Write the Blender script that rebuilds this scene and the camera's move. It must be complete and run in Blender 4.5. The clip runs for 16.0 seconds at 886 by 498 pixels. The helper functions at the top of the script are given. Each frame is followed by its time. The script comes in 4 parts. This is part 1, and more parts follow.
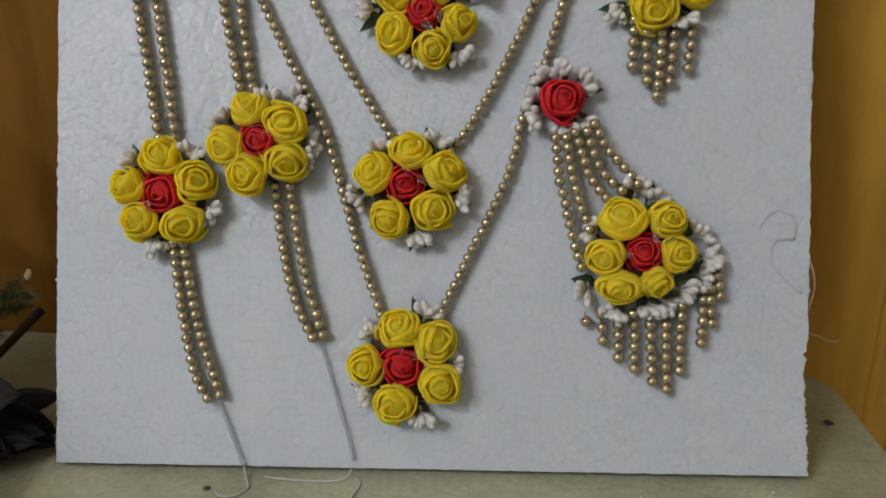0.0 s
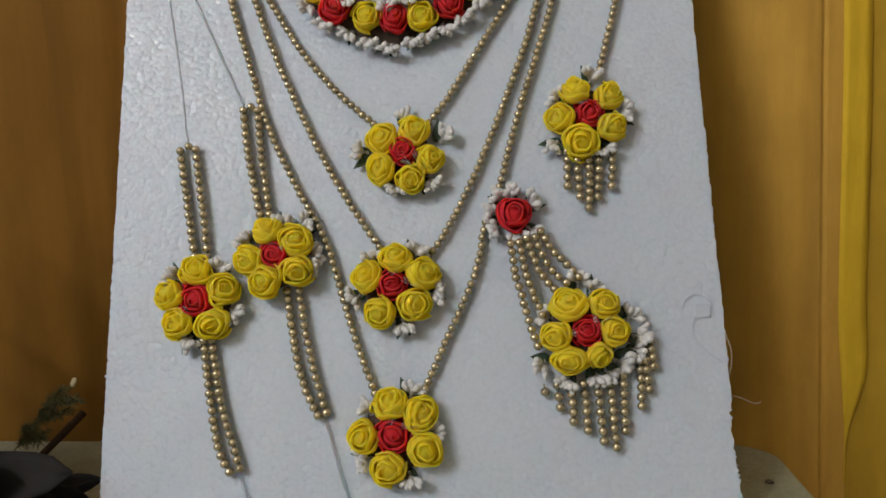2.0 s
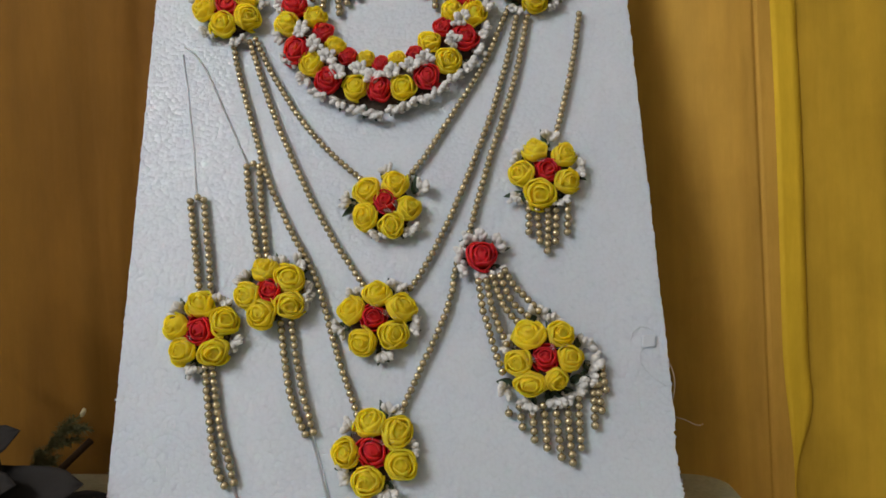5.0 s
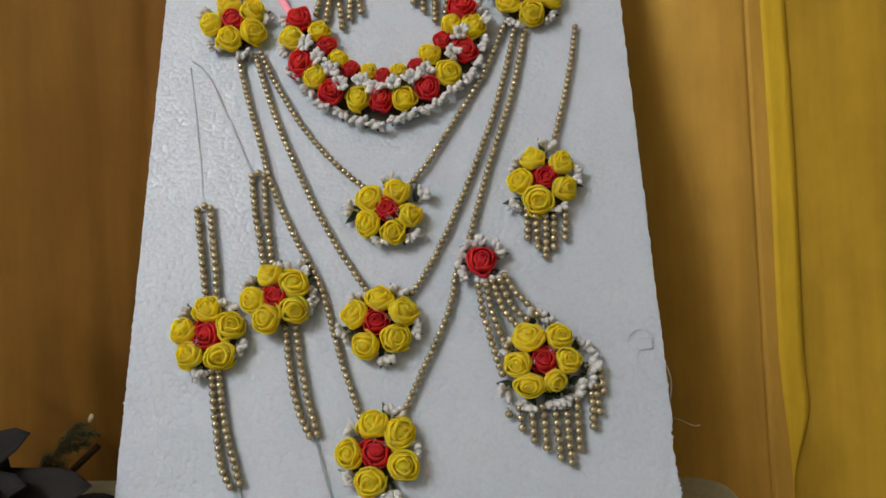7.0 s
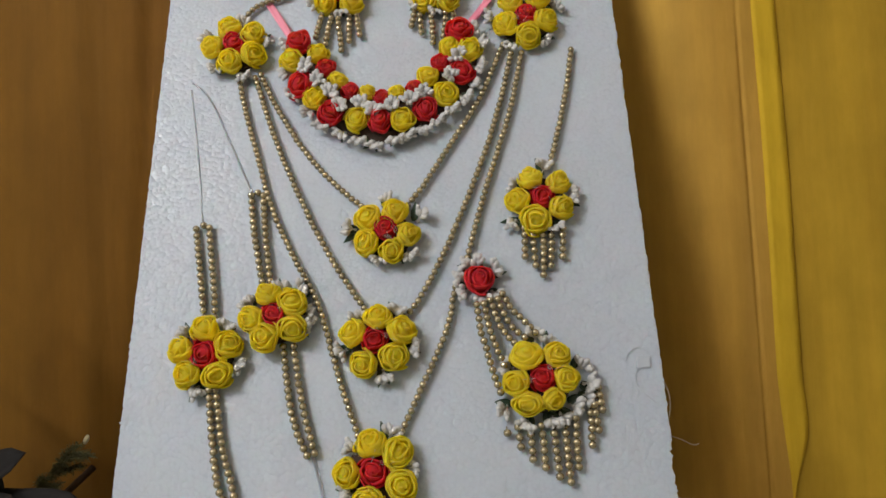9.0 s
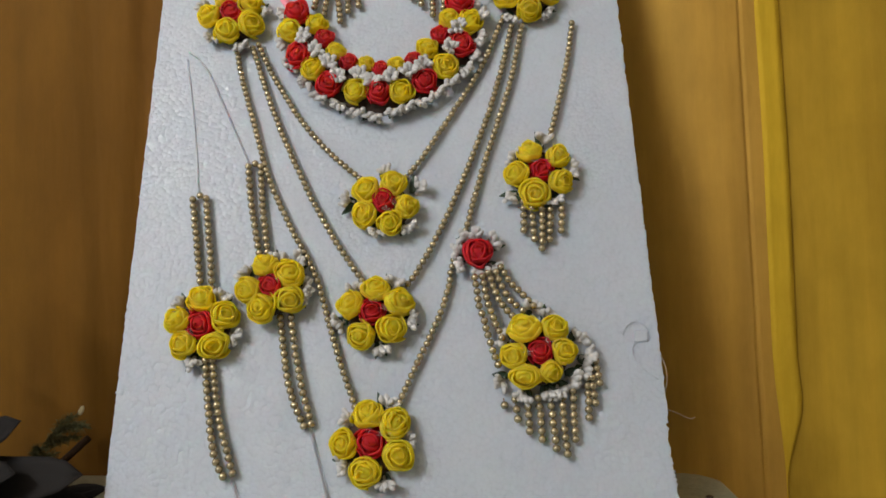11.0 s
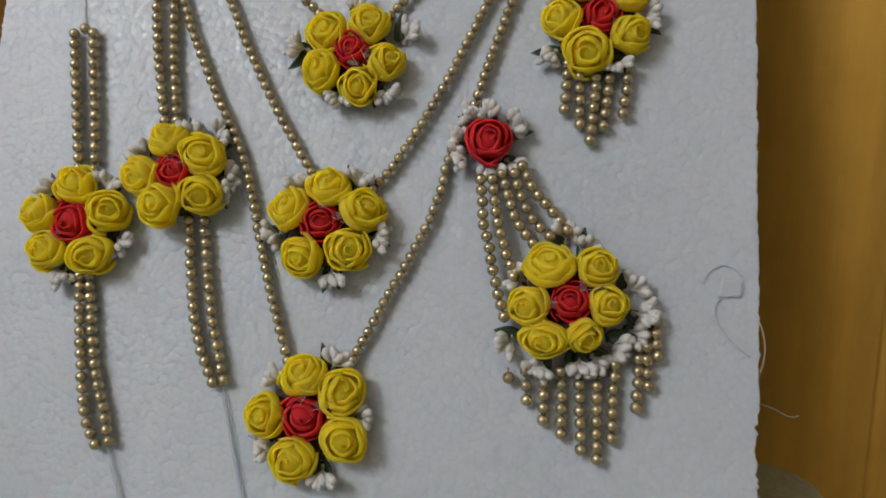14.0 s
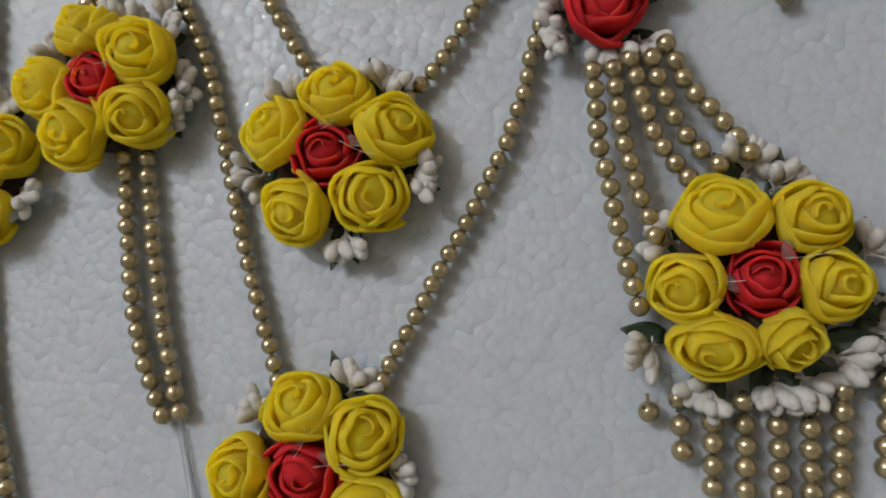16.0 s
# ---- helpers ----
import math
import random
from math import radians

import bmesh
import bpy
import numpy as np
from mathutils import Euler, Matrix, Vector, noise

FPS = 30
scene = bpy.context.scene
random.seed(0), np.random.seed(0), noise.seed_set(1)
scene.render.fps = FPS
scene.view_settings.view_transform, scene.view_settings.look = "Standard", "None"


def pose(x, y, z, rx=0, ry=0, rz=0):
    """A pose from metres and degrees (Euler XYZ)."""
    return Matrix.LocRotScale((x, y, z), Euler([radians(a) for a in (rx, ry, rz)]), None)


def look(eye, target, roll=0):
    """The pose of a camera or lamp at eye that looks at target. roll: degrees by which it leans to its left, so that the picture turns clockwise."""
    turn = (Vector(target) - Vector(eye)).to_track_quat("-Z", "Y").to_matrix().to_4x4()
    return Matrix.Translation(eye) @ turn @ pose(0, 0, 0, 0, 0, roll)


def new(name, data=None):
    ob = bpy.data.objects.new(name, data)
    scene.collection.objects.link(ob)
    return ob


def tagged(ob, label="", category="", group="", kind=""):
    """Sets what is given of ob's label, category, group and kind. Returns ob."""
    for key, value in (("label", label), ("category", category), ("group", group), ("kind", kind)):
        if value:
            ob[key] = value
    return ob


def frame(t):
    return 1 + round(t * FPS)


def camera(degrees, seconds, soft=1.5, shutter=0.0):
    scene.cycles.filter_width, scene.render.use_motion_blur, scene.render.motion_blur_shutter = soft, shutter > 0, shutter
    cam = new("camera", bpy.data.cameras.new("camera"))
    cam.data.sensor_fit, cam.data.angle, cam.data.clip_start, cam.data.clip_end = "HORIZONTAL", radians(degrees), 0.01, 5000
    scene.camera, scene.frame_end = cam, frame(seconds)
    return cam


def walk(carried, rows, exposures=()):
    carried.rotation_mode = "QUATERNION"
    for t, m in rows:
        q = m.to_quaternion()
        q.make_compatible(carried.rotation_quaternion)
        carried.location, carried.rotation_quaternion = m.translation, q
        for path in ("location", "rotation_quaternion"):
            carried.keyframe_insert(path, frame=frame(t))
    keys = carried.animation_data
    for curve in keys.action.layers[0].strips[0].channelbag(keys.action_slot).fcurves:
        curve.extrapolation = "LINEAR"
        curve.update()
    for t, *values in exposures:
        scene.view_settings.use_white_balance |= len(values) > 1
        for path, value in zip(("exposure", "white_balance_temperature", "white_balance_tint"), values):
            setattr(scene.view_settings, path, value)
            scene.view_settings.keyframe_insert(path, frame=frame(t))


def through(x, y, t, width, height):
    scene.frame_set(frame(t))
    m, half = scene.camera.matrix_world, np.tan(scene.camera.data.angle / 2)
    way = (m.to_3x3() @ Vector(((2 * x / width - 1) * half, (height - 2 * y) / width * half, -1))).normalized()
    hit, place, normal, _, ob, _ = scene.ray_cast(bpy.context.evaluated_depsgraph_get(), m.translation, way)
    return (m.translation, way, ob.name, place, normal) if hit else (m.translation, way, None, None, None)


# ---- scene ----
# The board's own frame: x along its lower edge, y up its face, z out of it. It leans back by LEAN_BACK degrees.
LEAN_BACK = 17.0
BOARD = pose(0, 0, 0, 90 - LEAN_BACK)
cam = camera(63.14, 16.0, soft=1.65, shutter=0.5)
# seconds, then place and turn of the camera with the board upright at y = 0
ROWS = [
    (0.0, 0.0184, -0.3797, 0.1197, 89.52, -0.61, 1.56),
    (0.5, 0.0196, -0.4014, 0.1152, 92.2, 0.11, 0.66),
    (1.0, 0.0253, -0.427, 0.1048, 96.71, 1.49, 1.16),
    (1.5, 0.0298, -0.4425, 0.0954, 98.67, 1.24, 1.04),
    (2.0, 0.0354, -0.4647, 0.0851, 100.78, 1.63, 2.02),
    (2.5, 0.0419, -0.4803, 0.0738, 101.86, 1.91, 2.33),
    (3.0, 0.0469, -0.5001, 0.0682, 103.4, 2.05, 1.96),
    (3.5, 0.0498, -0.5053, 0.0637, 105.38, 1.55, 1.92),
    (4.0, 0.0503, -0.5159, 0.0523, 105.61, 1.2, 1.5),
    (4.5, 0.0522, -0.5176, 0.0479, 105.72, 1.48, 1.48),
    (5.0, 0.0514, -0.521, 0.0462, 106.68, 1.52, 1.73),
    (5.2, 0.0506, -0.5246, 0.0447, 106.95, 1.50, 1.71),
    (7.3, 0.0520, -0.5304, 0.0326, 108.42, 1.79, 1.91),
    (7.5, 0.0503, -0.5295, 0.0326, 108.67, 1.76, 1.7),
    (8.0, 0.052, -0.5309, 0.0292, 109.53, 1.69, 1.87),
    (8.5, 0.0508, -0.5311, 0.0284, 110.06, 1.67, 1.92),
    (9.0, 0.0514, -0.5308, 0.0269, 110.24, 1.84, 1.76),
    (9.2, 0.0520, -0.5319, 0.0258, 110.15, 1.95, 1.79),
    (11.3, 0.0470, -0.5217, 0.0148, 108.44, 1.34, 0.91),
    (11.5, 0.047, -0.5137, 0.0137, 107.75, 1.08, 0.93),
    (12.0, 0.0486, -0.4902, 0.0266, 105.44, 0.41, 1.32),
    (12.5, 0.0559, -0.4587, 0.0447, 103.38, -0.23, 1.91),
    (13.0, 0.0639, -0.4371, 0.0573, 101.02, -0.87, 3.12),
    (13.5, 0.0719, -0.3948, 0.0772, 98.71, -1.58, 3.99),
    (14.0, 0.077, -0.3502, 0.0884, 98.41, -3.2, 4.25),
    (14.5, 0.0764, -0.3079, 0.0948, 97.94, -5.44, 5.67),
    (15.0, 0.0655, -0.2645, 0.1007, 95.58, -6.47, 8.33),
    (15.5, 0.0602, -0.2357, 0.1011, 95.44, -4.78, 9.14),
    (16.0, 0.0591, -0.2102, 0.1014, 95.78, -2.7, 9.39),
]
walk(cam, [(t, pose(0, 0, 0, -LEAN_BACK) @ pose(x, y, z, rx, ry, rz)) for t, x, y, z, rx, ry, rz in ROWS],
     exposures=[(0.0, 0.04), (1.5, 0.08), (3.0, 0.16), (5.0, 0.22), (9.0, 0.22), (11.5, 0.2), (13.0, 0.11), (14.5, -0.05), (16.0, -0.05)])

# ---- light: one unseen tube lamp high on the wall behind the camera and an added fill, in a closed room ----
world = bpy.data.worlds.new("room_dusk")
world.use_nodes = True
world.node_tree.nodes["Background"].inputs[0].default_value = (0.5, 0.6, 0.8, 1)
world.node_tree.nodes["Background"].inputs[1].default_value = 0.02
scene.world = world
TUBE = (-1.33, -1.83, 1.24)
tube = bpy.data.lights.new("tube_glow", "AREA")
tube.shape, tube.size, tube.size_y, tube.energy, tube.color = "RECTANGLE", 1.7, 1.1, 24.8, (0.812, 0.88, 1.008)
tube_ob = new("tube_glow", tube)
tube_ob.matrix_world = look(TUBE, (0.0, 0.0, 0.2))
# added fill with no fixture of its own: its bounce off the ceiling lightens the shadows
fill_lamp = bpy.data.lights.new("ceiling_fill", "AREA")
fill_lamp.shape, fill_lamp.size, fill_lamp.size_y, fill_lamp.energy, fill_lamp.color = "RECTANGLE", 1.2, 0.1, 55.0, (0.89, 0.88, 0.85)
fill_lamp_ob = new("ceiling_fill", fill_lamp)
fill_lamp_ob.matrix_world = look((TUBE[0], TUBE[1], TUBE[2] + 0.42), (0.2, -0.9, 1.95))


# ---- materials ----
def material(name, rough=0.6, metal=0.0):
    m = bpy.data.materials.new(name)
    m.use_nodes = True
    b = m.node_tree.nodes["Principled BSDF"]
    b.inputs["Roughness"].default_value, b.inputs["Metallic"].default_value = rough, metal
    return m, m.node_tree, b


def node(nt, kind, **values):
    n = nt.nodes.new(kind)
    for key, value in values.items():
        n.inputs[key].default_value = value
    return n


def coords(nt, scale=(1, 1, 1)):
    tc, mp = nt.nodes.new("ShaderNodeTexCoord"), nt.nodes.new("ShaderNodeMapping")
    mp.inputs["Scale"].default_value = scale
    nt.links.new(tc.outputs["Object"], mp.inputs["Vector"])
    return mp.outputs["Vector"]


def ramp(nt, fac, stops):
    r = nt.nodes.new("ShaderNodeValToRGB")
    while len(r.color_ramp.elements) < len(stops):
        r.color_ramp.elements.new(0.5)
    for e, (p, c) in zip(r.color_ramp.elements, stops):
        e.position, e.color = p, (*c, 1)
    nt.links.new(fac, r.inputs["Fac"])
    return r.outputs["Color"]


def noise_tex(nt, vec, scale, detail=4.0, rough=0.55):
    n = node(nt, "ShaderNodeTexNoise", Scale=scale, Detail=detail, Roughness=rough)
    nt.links.new(vec, n.inputs["Vector"])
    return n.outputs["Fac"]


def mix(nt, fac, a, b, blend="MIX"):
    m = nt.nodes.new("ShaderNodeMix")
    m.data_type, m.blend_type = "RGBA", blend
    for value, socket in ((fac, m.inputs[0]), (a, m.inputs[6]), (b, m.inputs[7])):
        if isinstance(value, (int, float)):
            socket.default_value = value
        elif isinstance(value, tuple):
            socket.default_value = (*value, 1)
        else:
            nt.links.new(value, socket)
    return m.outputs[2]


def bump(nt, b, height, strength, distance, below=None):
    n = node(nt, "ShaderNodeBump", Strength=strength, Distance=distance)
    nt.links.new(height, n.inputs["Height"])
    if below is not None:
        nt.links.new(below, n.inputs["Normal"])
    nt.links.new(n.outputs["Normal"], b.inputs["Normal"])
    return n.outputs["Normal"]


def vary(nt, b, base, spread):
    """Colour that differs a little from one object to the next."""
    info = nt.nodes.new("ShaderNodeObjectInfo")
    low, high = tuple(c * (1 - spread) for c in base), tuple(min(1, c * (1 + spread)) for c in base)
    return ramp(nt, info.outputs["Random"], [(0, low), (1, high)])


def foam(name, base, dark, through):
    """Thin craft foam of the roses: matt, lets light through at its thin rims, with a fine grain."""
    m, nt, b = material(name, 0.7)
    v = coords(nt)
    blotch = ramp(nt, noise_tex(nt, v, 1.6, 3), [(0.35, (0, 0, 0)), (0.7, (1, 1, 1))])
    col = mix(nt, blotch, dark, vary(nt, b, base, 0.04))
    nt.links.new(col, b.inputs["Base Color"])
    bump(nt, b, noise_tex(nt, v, 22, 3), 0.2, 0.02)
    b.inputs["Subsurface Weight"].default_value = 1.0
    b.inputs["Subsurface Radius"].default_value = (1.0, 0.75, 0.25)
    b.inputs["Subsurface Scale"].default_value = 0.0055
    b.inputs["Specular IOR Level"].default_value = 0.2
    glow = nt.nodes.new("ShaderNodeBsdfTranslucent")
    nt.links.new(col, glow.inputs["Color"])
    both = nt.nodes.new("ShaderNodeMixShader")
    both.inputs[0].default_value = through
    out = b.outputs[0].links[0].to_socket
    nt.links.new(b.outputs[0], both.inputs[1])
    nt.links.new(glow.outputs[0], both.inputs[2])
    nt.links.new(both.outputs[0], out)
    return m


YELLOW = foam("yellow_foam", (1.0, 0.85, 0.080), (0.99, 0.825, 0.065), 0.55)
RED = foam("red_foam", (0.66, 0.024, 0.038), (0.58, 0.018, 0.030), 0.20)


def styrofoam():
    m, nt, b = material("styrofoam", 0.5)
    v = coords(nt)
    warp = node(nt, "ShaderNodeTexNoise", Scale=45.0, Detail=1.0)
    nt.links.new(v, warp.inputs["Vector"])
    wv = nt.nodes.new("ShaderNodeVectorMath")
    wv.operation = "MULTIPLY_ADD"
    wv.inputs[1].default_value = (0.002, 0.002, 0.002)
    nt.links.new(warp.outputs["Color"], wv.inputs[0])
    nt.links.new(v, wv.inputs[2])
    cell = node(nt, "ShaderNodeTexVoronoi", Scale=345.0, Randomness=0.85)
    nt.links.new(wv.outputs[0], cell.inputs["Vector"])
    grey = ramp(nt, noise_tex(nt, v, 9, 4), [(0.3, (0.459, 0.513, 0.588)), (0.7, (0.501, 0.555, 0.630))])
    tone = ramp(nt, cell.outputs["Color"], [(0, (0.96, 0.96, 0.965)), (1, (1, 1, 1))])
    seam = ramp(nt, cell.outputs["Distance"], [(0.35, (1, 1, 1)), (0.8, (0.955, 0.955, 0.96))])
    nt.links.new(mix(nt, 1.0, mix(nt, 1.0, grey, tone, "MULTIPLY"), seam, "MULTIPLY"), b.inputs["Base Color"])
    # pressed foam balls: each one a nearly flat facet, tilted its own way
    away = nt.nodes.new("ShaderNodeVectorMath")
    away.operation = "SUBTRACT"
    big = nt.nodes.new("ShaderNodeVectorMath")
    big.operation = "SCALE"
    big.inputs["Scale"].default_value = 345.0
    nt.links.new(wv.outputs[0], big.inputs[0])
    centre = nt.nodes.new("ShaderNodeVectorMath")
    centre.operation = "SCALE"
    centre.inputs["Scale"].default_value = 345.0
    nt.links.new(cell.outputs["Position"], centre.inputs[0])
    nt.links.new(big.outputs[0], away.inputs[0])
    nt.links.new(centre.outputs[0], away.inputs[1])
    lean = nt.nodes.new("ShaderNodeVectorMath")
    lean.operation = "SUBTRACT"
    lean.inputs[1].default_value = (0.5, 0.5, 0.5)
    nt.links.new(cell.outputs["Color"], lean.inputs[0])
    tilt = nt.nodes.new("ShaderNodeVectorMath")
    tilt.operation = "DOT_PRODUCT"
    nt.links.new(away.outputs[0], tilt.inputs[0])
    nt.links.new(lean.outputs[0], tilt.inputs[1])
    dome = ramp(nt, cell.outputs["Distance"], [(0.0, (1, 1, 1)), (0.45, (0.8, 0.8, 0.8)), (0.85, (0, 0, 0))])
    first = bump(nt, b, tilt.outputs["Value"], 0.5, 0.0009)
    second = bump(nt, b, dome, 0.36, 0.0005, first)
    bump(nt, b, noise_tex(nt, v, 35, 4), 0.15, 0.0016, second)
    shine = ramp(nt, cell.outputs["Color"], [(0.0, (0.5, 0.5, 0.5)), (0.6, (0.38, 0.38, 0.38)), (0.85, (0.27, 0.27, 0.27)), (1.0, (0.12, 0.12, 0.12))])
    nt.links.new(shine, b.inputs["Roughness"])
    b.inputs["Subsurface Weight"].default_value = 0.15
    b.inputs["Specular IOR Level"].default_value = 0.30
    b.inputs["Subsurface Scale"].default_value = 0.003
    return m


STYRO = styrofoam()


def pearl():
    m, nt, b = material("gold_pearl", 0.25, 0.76)
    v = coords(nt)
    col = mix(nt, noise_tex(nt, v, 500, 3), vary(nt, b, (0.475, 0.410, 0.272), 0.14), (0.372, 0.315, 0.200))
    nt.links.new(col, b.inputs["Base Color"])
    bump(nt, b, noise_tex(nt, v, 1500, 2), 0.12, 0.0002)
    return m


PEARL = pearl()


def plain(name, base, rough=0.6, scale=300.0, spread=0.25, metal=0.0, height=0.3, distance=0.0005):
    m, nt, b = material(name, rough, metal)
    v = coords(nt)
    low = tuple(c * (1 - spread) for c in base)
    col = mix(nt, noise_tex(nt, v, scale, 4), low, base)
    nt.links.new(mix(nt, noise_tex(nt, v, scale / 9, 3), col, base), b.inputs["Base Color"])
    bump(nt, b, noise_tex(nt, v, scale * 2, 3), height, distance)
    return m


BUD = plain("white_bud", (0.555, 0.555, 0.555), 0.55, 700, 0.18)
FELT = plain("brown_felt", (0.078, 0.050, 0.035), 0.95, 900, 0.4, height=0.6)
STEM = plain("brown_stem", (0.09, 0.06, 0.03), 0.8, 400, 0.4)
LEAF = plain("dark_green_leaf", (0.03045, 0.0609, 0.0348), 0.5, 400, 0.45)
CORD = plain("gold_thread", (0.22, 0.16, 0.07), 0.7, 2000, 0.3)
PINK = plain("pink_satin", (0.8004, 0.261, 0.3654), 0.35, 600, 0.1)
COTTON = plain("cream_cotton", (0.40, 0.345, 0.26), 0.9, 2500, 0.2)
BLACKLEAF = plain("blackish_leaf", (0.020, 0.018, 0.017), 0.75, 120, 0.4, height=0.4, distance=0.001)
TWIG = plain("dark_twig", (0.05, 0.03, 0.018), 0.85, 300, 0.5, height=0.8, distance=0.001)
NEEDLE = plain("moss_green_needles", (0.1479, 0.161, 0.0696), 0.8, 300, 0.5)
for leafy in (BLACKLEAF, TWIG):
    leafy.node_tree.nodes["Principled BSDF"].inputs["Specular IOR Level"].default_value = 0.12
PETAL = plain("pale_cream_petal", (0.75, 0.68, 0.42), 0.6, 300, 0.2)
SPECK = plain("dark_speck", (0.06, 0.04, 0.025), 0.7, 900, 0.4)
WALL = plain("cream_wall_paint", (0.76, 0.70, 0.62), 0.9, 30, 0.06, height=0.2, distance=0.002)
FLOOR = plain("grey_floor_tile", (0.32, 0.30, 0.27), 0.4, 20, 0.2)
WHITE = plain("white_enamel", (0.75, 0.75, 0.74), 0.4, 60, 0.06)


def nylon(name="clear_nylon", clear=0.3, rough=0.35, ior=1.3):
    m, nt, b = material(name, rough)
    b.inputs["Base Color"].default_value = (0.86, 0.88, 0.9, 1)
    b.inputs["Transmission Weight"].default_value = clear
    b.inputs["IOR"].default_value = ior
    v = coords(nt)
    bump(nt, b, noise_tex(nt, v, 400, 2), 0.2, 0.0003)
    return m


NYLON = nylon()
FILM = plain("pale_film", (0.43, 0.475, 0.54), 0.7, 300, 0.05)
MILKY = plain("milky_plastic", (0.453, 0.453, 0.437), 0.4, 300, 0.08)
CLEAR = nylon("clear_plastic_tube", 0.93, 0.3, 1.10)
GLUE = nylon("dried_glue", 0.93, 0.12, 1.3)


def curtain_cloth(name, base, deep, streak=0.5):
    """Woven cloth with broad uneven dye, upright streaks where it has been folded, and a fine weave."""
    m, nt, b = material(name, 0.75)
    wide = noise_tex(nt, coords(nt, (5, 5, 0.8)), 1.0, 2)
    col = mix(nt, ramp(nt, wide, [(0.3, (0, 0, 0)), (0.7, (1, 1, 1))]), deep, base)
    bands = ramp(nt, noise_tex(nt, coords(nt, (34, 34, 1.6)), 1.0, 3), [(0.32, (1 - streak, 1 - streak, 1 - 0.8 * streak)), (0.68, (1, 1, 1))])
    col = mix(nt, 0.6, col, mix(nt, 1.0, col, bands, "MULTIPLY"))
    blots = ramp(nt, noise_tex(nt, coords(nt, (16, 16, 9)), 1.0, 5, 0.65), [(0.35, (0.80, 0.78, 0.80)), (0.65, (1.06, 1.05, 1.10))])
    col = mix(nt, 0.7, col, mix(nt, 1.0, col, blots, "MULTIPLY"))
    fine = noise_tex(nt, coords(nt, (900, 900, 60)), 1.0, 2)
    col = mix(nt, fine, mix(nt, 1.0, col, (0.9, 0.9, 0.85), "MULTIPLY"), col)
    nt.links.new(col, b.inputs["Base Color"])
    first = bump(nt, b, noise_tex(nt, coords(nt, (14, 14, 3)), 1.0, 4), 0.5, 0.01)
    bump(nt, b, noise_tex(nt, coords(nt, (1800, 1800, 1800)), 1.0, 2), 0.15, 0.0004, first)
    b.inputs["Specular IOR Level"].default_value = 0.1
    return m


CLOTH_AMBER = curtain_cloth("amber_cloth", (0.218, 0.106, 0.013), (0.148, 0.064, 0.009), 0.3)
# bronze raised and golden lowered to even out the board's shadow across them
CLOTH_SHADE_LIFT = curtain_cloth("bronze_cloth_shade_lift", (0.680, 0.415, 0.075), (0.570, 0.330, 0.058), 0.35)
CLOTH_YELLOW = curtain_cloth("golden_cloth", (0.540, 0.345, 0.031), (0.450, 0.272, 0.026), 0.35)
# brighter yellow that paints the satin highlight on the right curtain
CLOTH_SHEEN = curtain_cloth("bright_yellow_sheen", (0.74, 0.500, 0.034), (0.66, 0.430, 0.030), 0.2)


def table_stone():
    m, nt, b = material("worn_grey_green_laminate", 0.42)
    v = coords(nt)
    col = ramp(nt, noise_tex(nt, v, 14, 6, 0.6), [(0.3, (0.2697, 0.2784, 0.1958)), (0.55, (0.3697, 0.3785, 0.2741)), (0.75, (0.4481, 0.4567, 0.348))])
    grain = ramp(nt, noise_tex(nt, v, 260, 3), [(0.35, (0.8, 0.8, 0.78)), (0.65, (1, 1, 1))])
    nt.links.new(mix(nt, 1.0, col, grain, "MULTIPLY"), b.inputs["Base Color"])
    nt.links.new(ramp(nt, noise_tex(nt, v, 40, 5), [(0.3, (0.3, 0.3, 0.3)), (0.7, (0.6, 0.6, 0.6))]), b.inputs["Roughness"])
    bump(nt, b, noise_tex(nt, v, 180, 4), 0.25, 0.001)
    return m


TABLE = table_stone()


# ---- mesh helpers ----
def finish(bm, name, smooth=True):
    me = bpy.data.meshes.new(name)
    bmesh.ops.recalc_face_normals(bm, faces=bm.faces)
    bm.to_mesh(me)
    bm.free()
    for p in me.polygons:
        p.use_smooth = smooth
    return me


def thing(name, m, label, category, group="", kind=""):
    ob = new(name)
    ob.empty_display_size = 0.01
    ob.matrix_world = m
    return tagged(ob, label, category, group, kind)


def part_of(name, me, mat, parent, m=None, label=""):
    """A mesh object under a thing or a part."""
    if mat and not me.materials:
        me.materials.append(mat)
    ob = new(name, me)
    ob.parent = parent
    if m is not None:
        ob.matrix_basis = m
    return tagged(ob, label)


def part(name, bm, mat, parent, label="", smooth=True):
    return part_of(name, finish(bm, name, smooth), mat, parent, None, label)


def box(bm, size, at, bevel=0.0):
    got = bmesh.ops.create_cube(bm, size=1.0, matrix=Matrix.Translation(at) @ Matrix.Diagonal((*size, 1)))
    if bevel:
        edges = {e for v in got["verts"] for e in v.link_edges}
        bmesh.ops.bevel(bm, geom=list(edges), offset=bevel, segments=2, affect="EDGES", profile=0.5)


def glide(points, step):
    """Points a step apart along a smooth curve through the given ones."""
    p = [Vector(q) for q in points]
    p = [2 * p[0] - p[1]] + p + [2 * p[-1] - p[-2]]
    fine = []
    for a, b, c, d in zip(p, p[1:], p[2:], p[3:]):
        for i in range(40):
            t = i / 40
            fine.append(0.5 * (2 * b + (c - a) * t + (2 * a - 5 * b + 4 * c - d) * t * t + (3 * b - a - 3 * c + d) * t ** 3))
    fine.append(p[-2])
    out, left = [fine[0]], step
    for a, b in zip(fine, fine[1:]):
        far = (b - a).length
        while left <= far and far > 0:
            a = a + (b - a) * (left / far)
            far = (b - a).length
            out.append(a)
            left = step
        left -= far
    return out


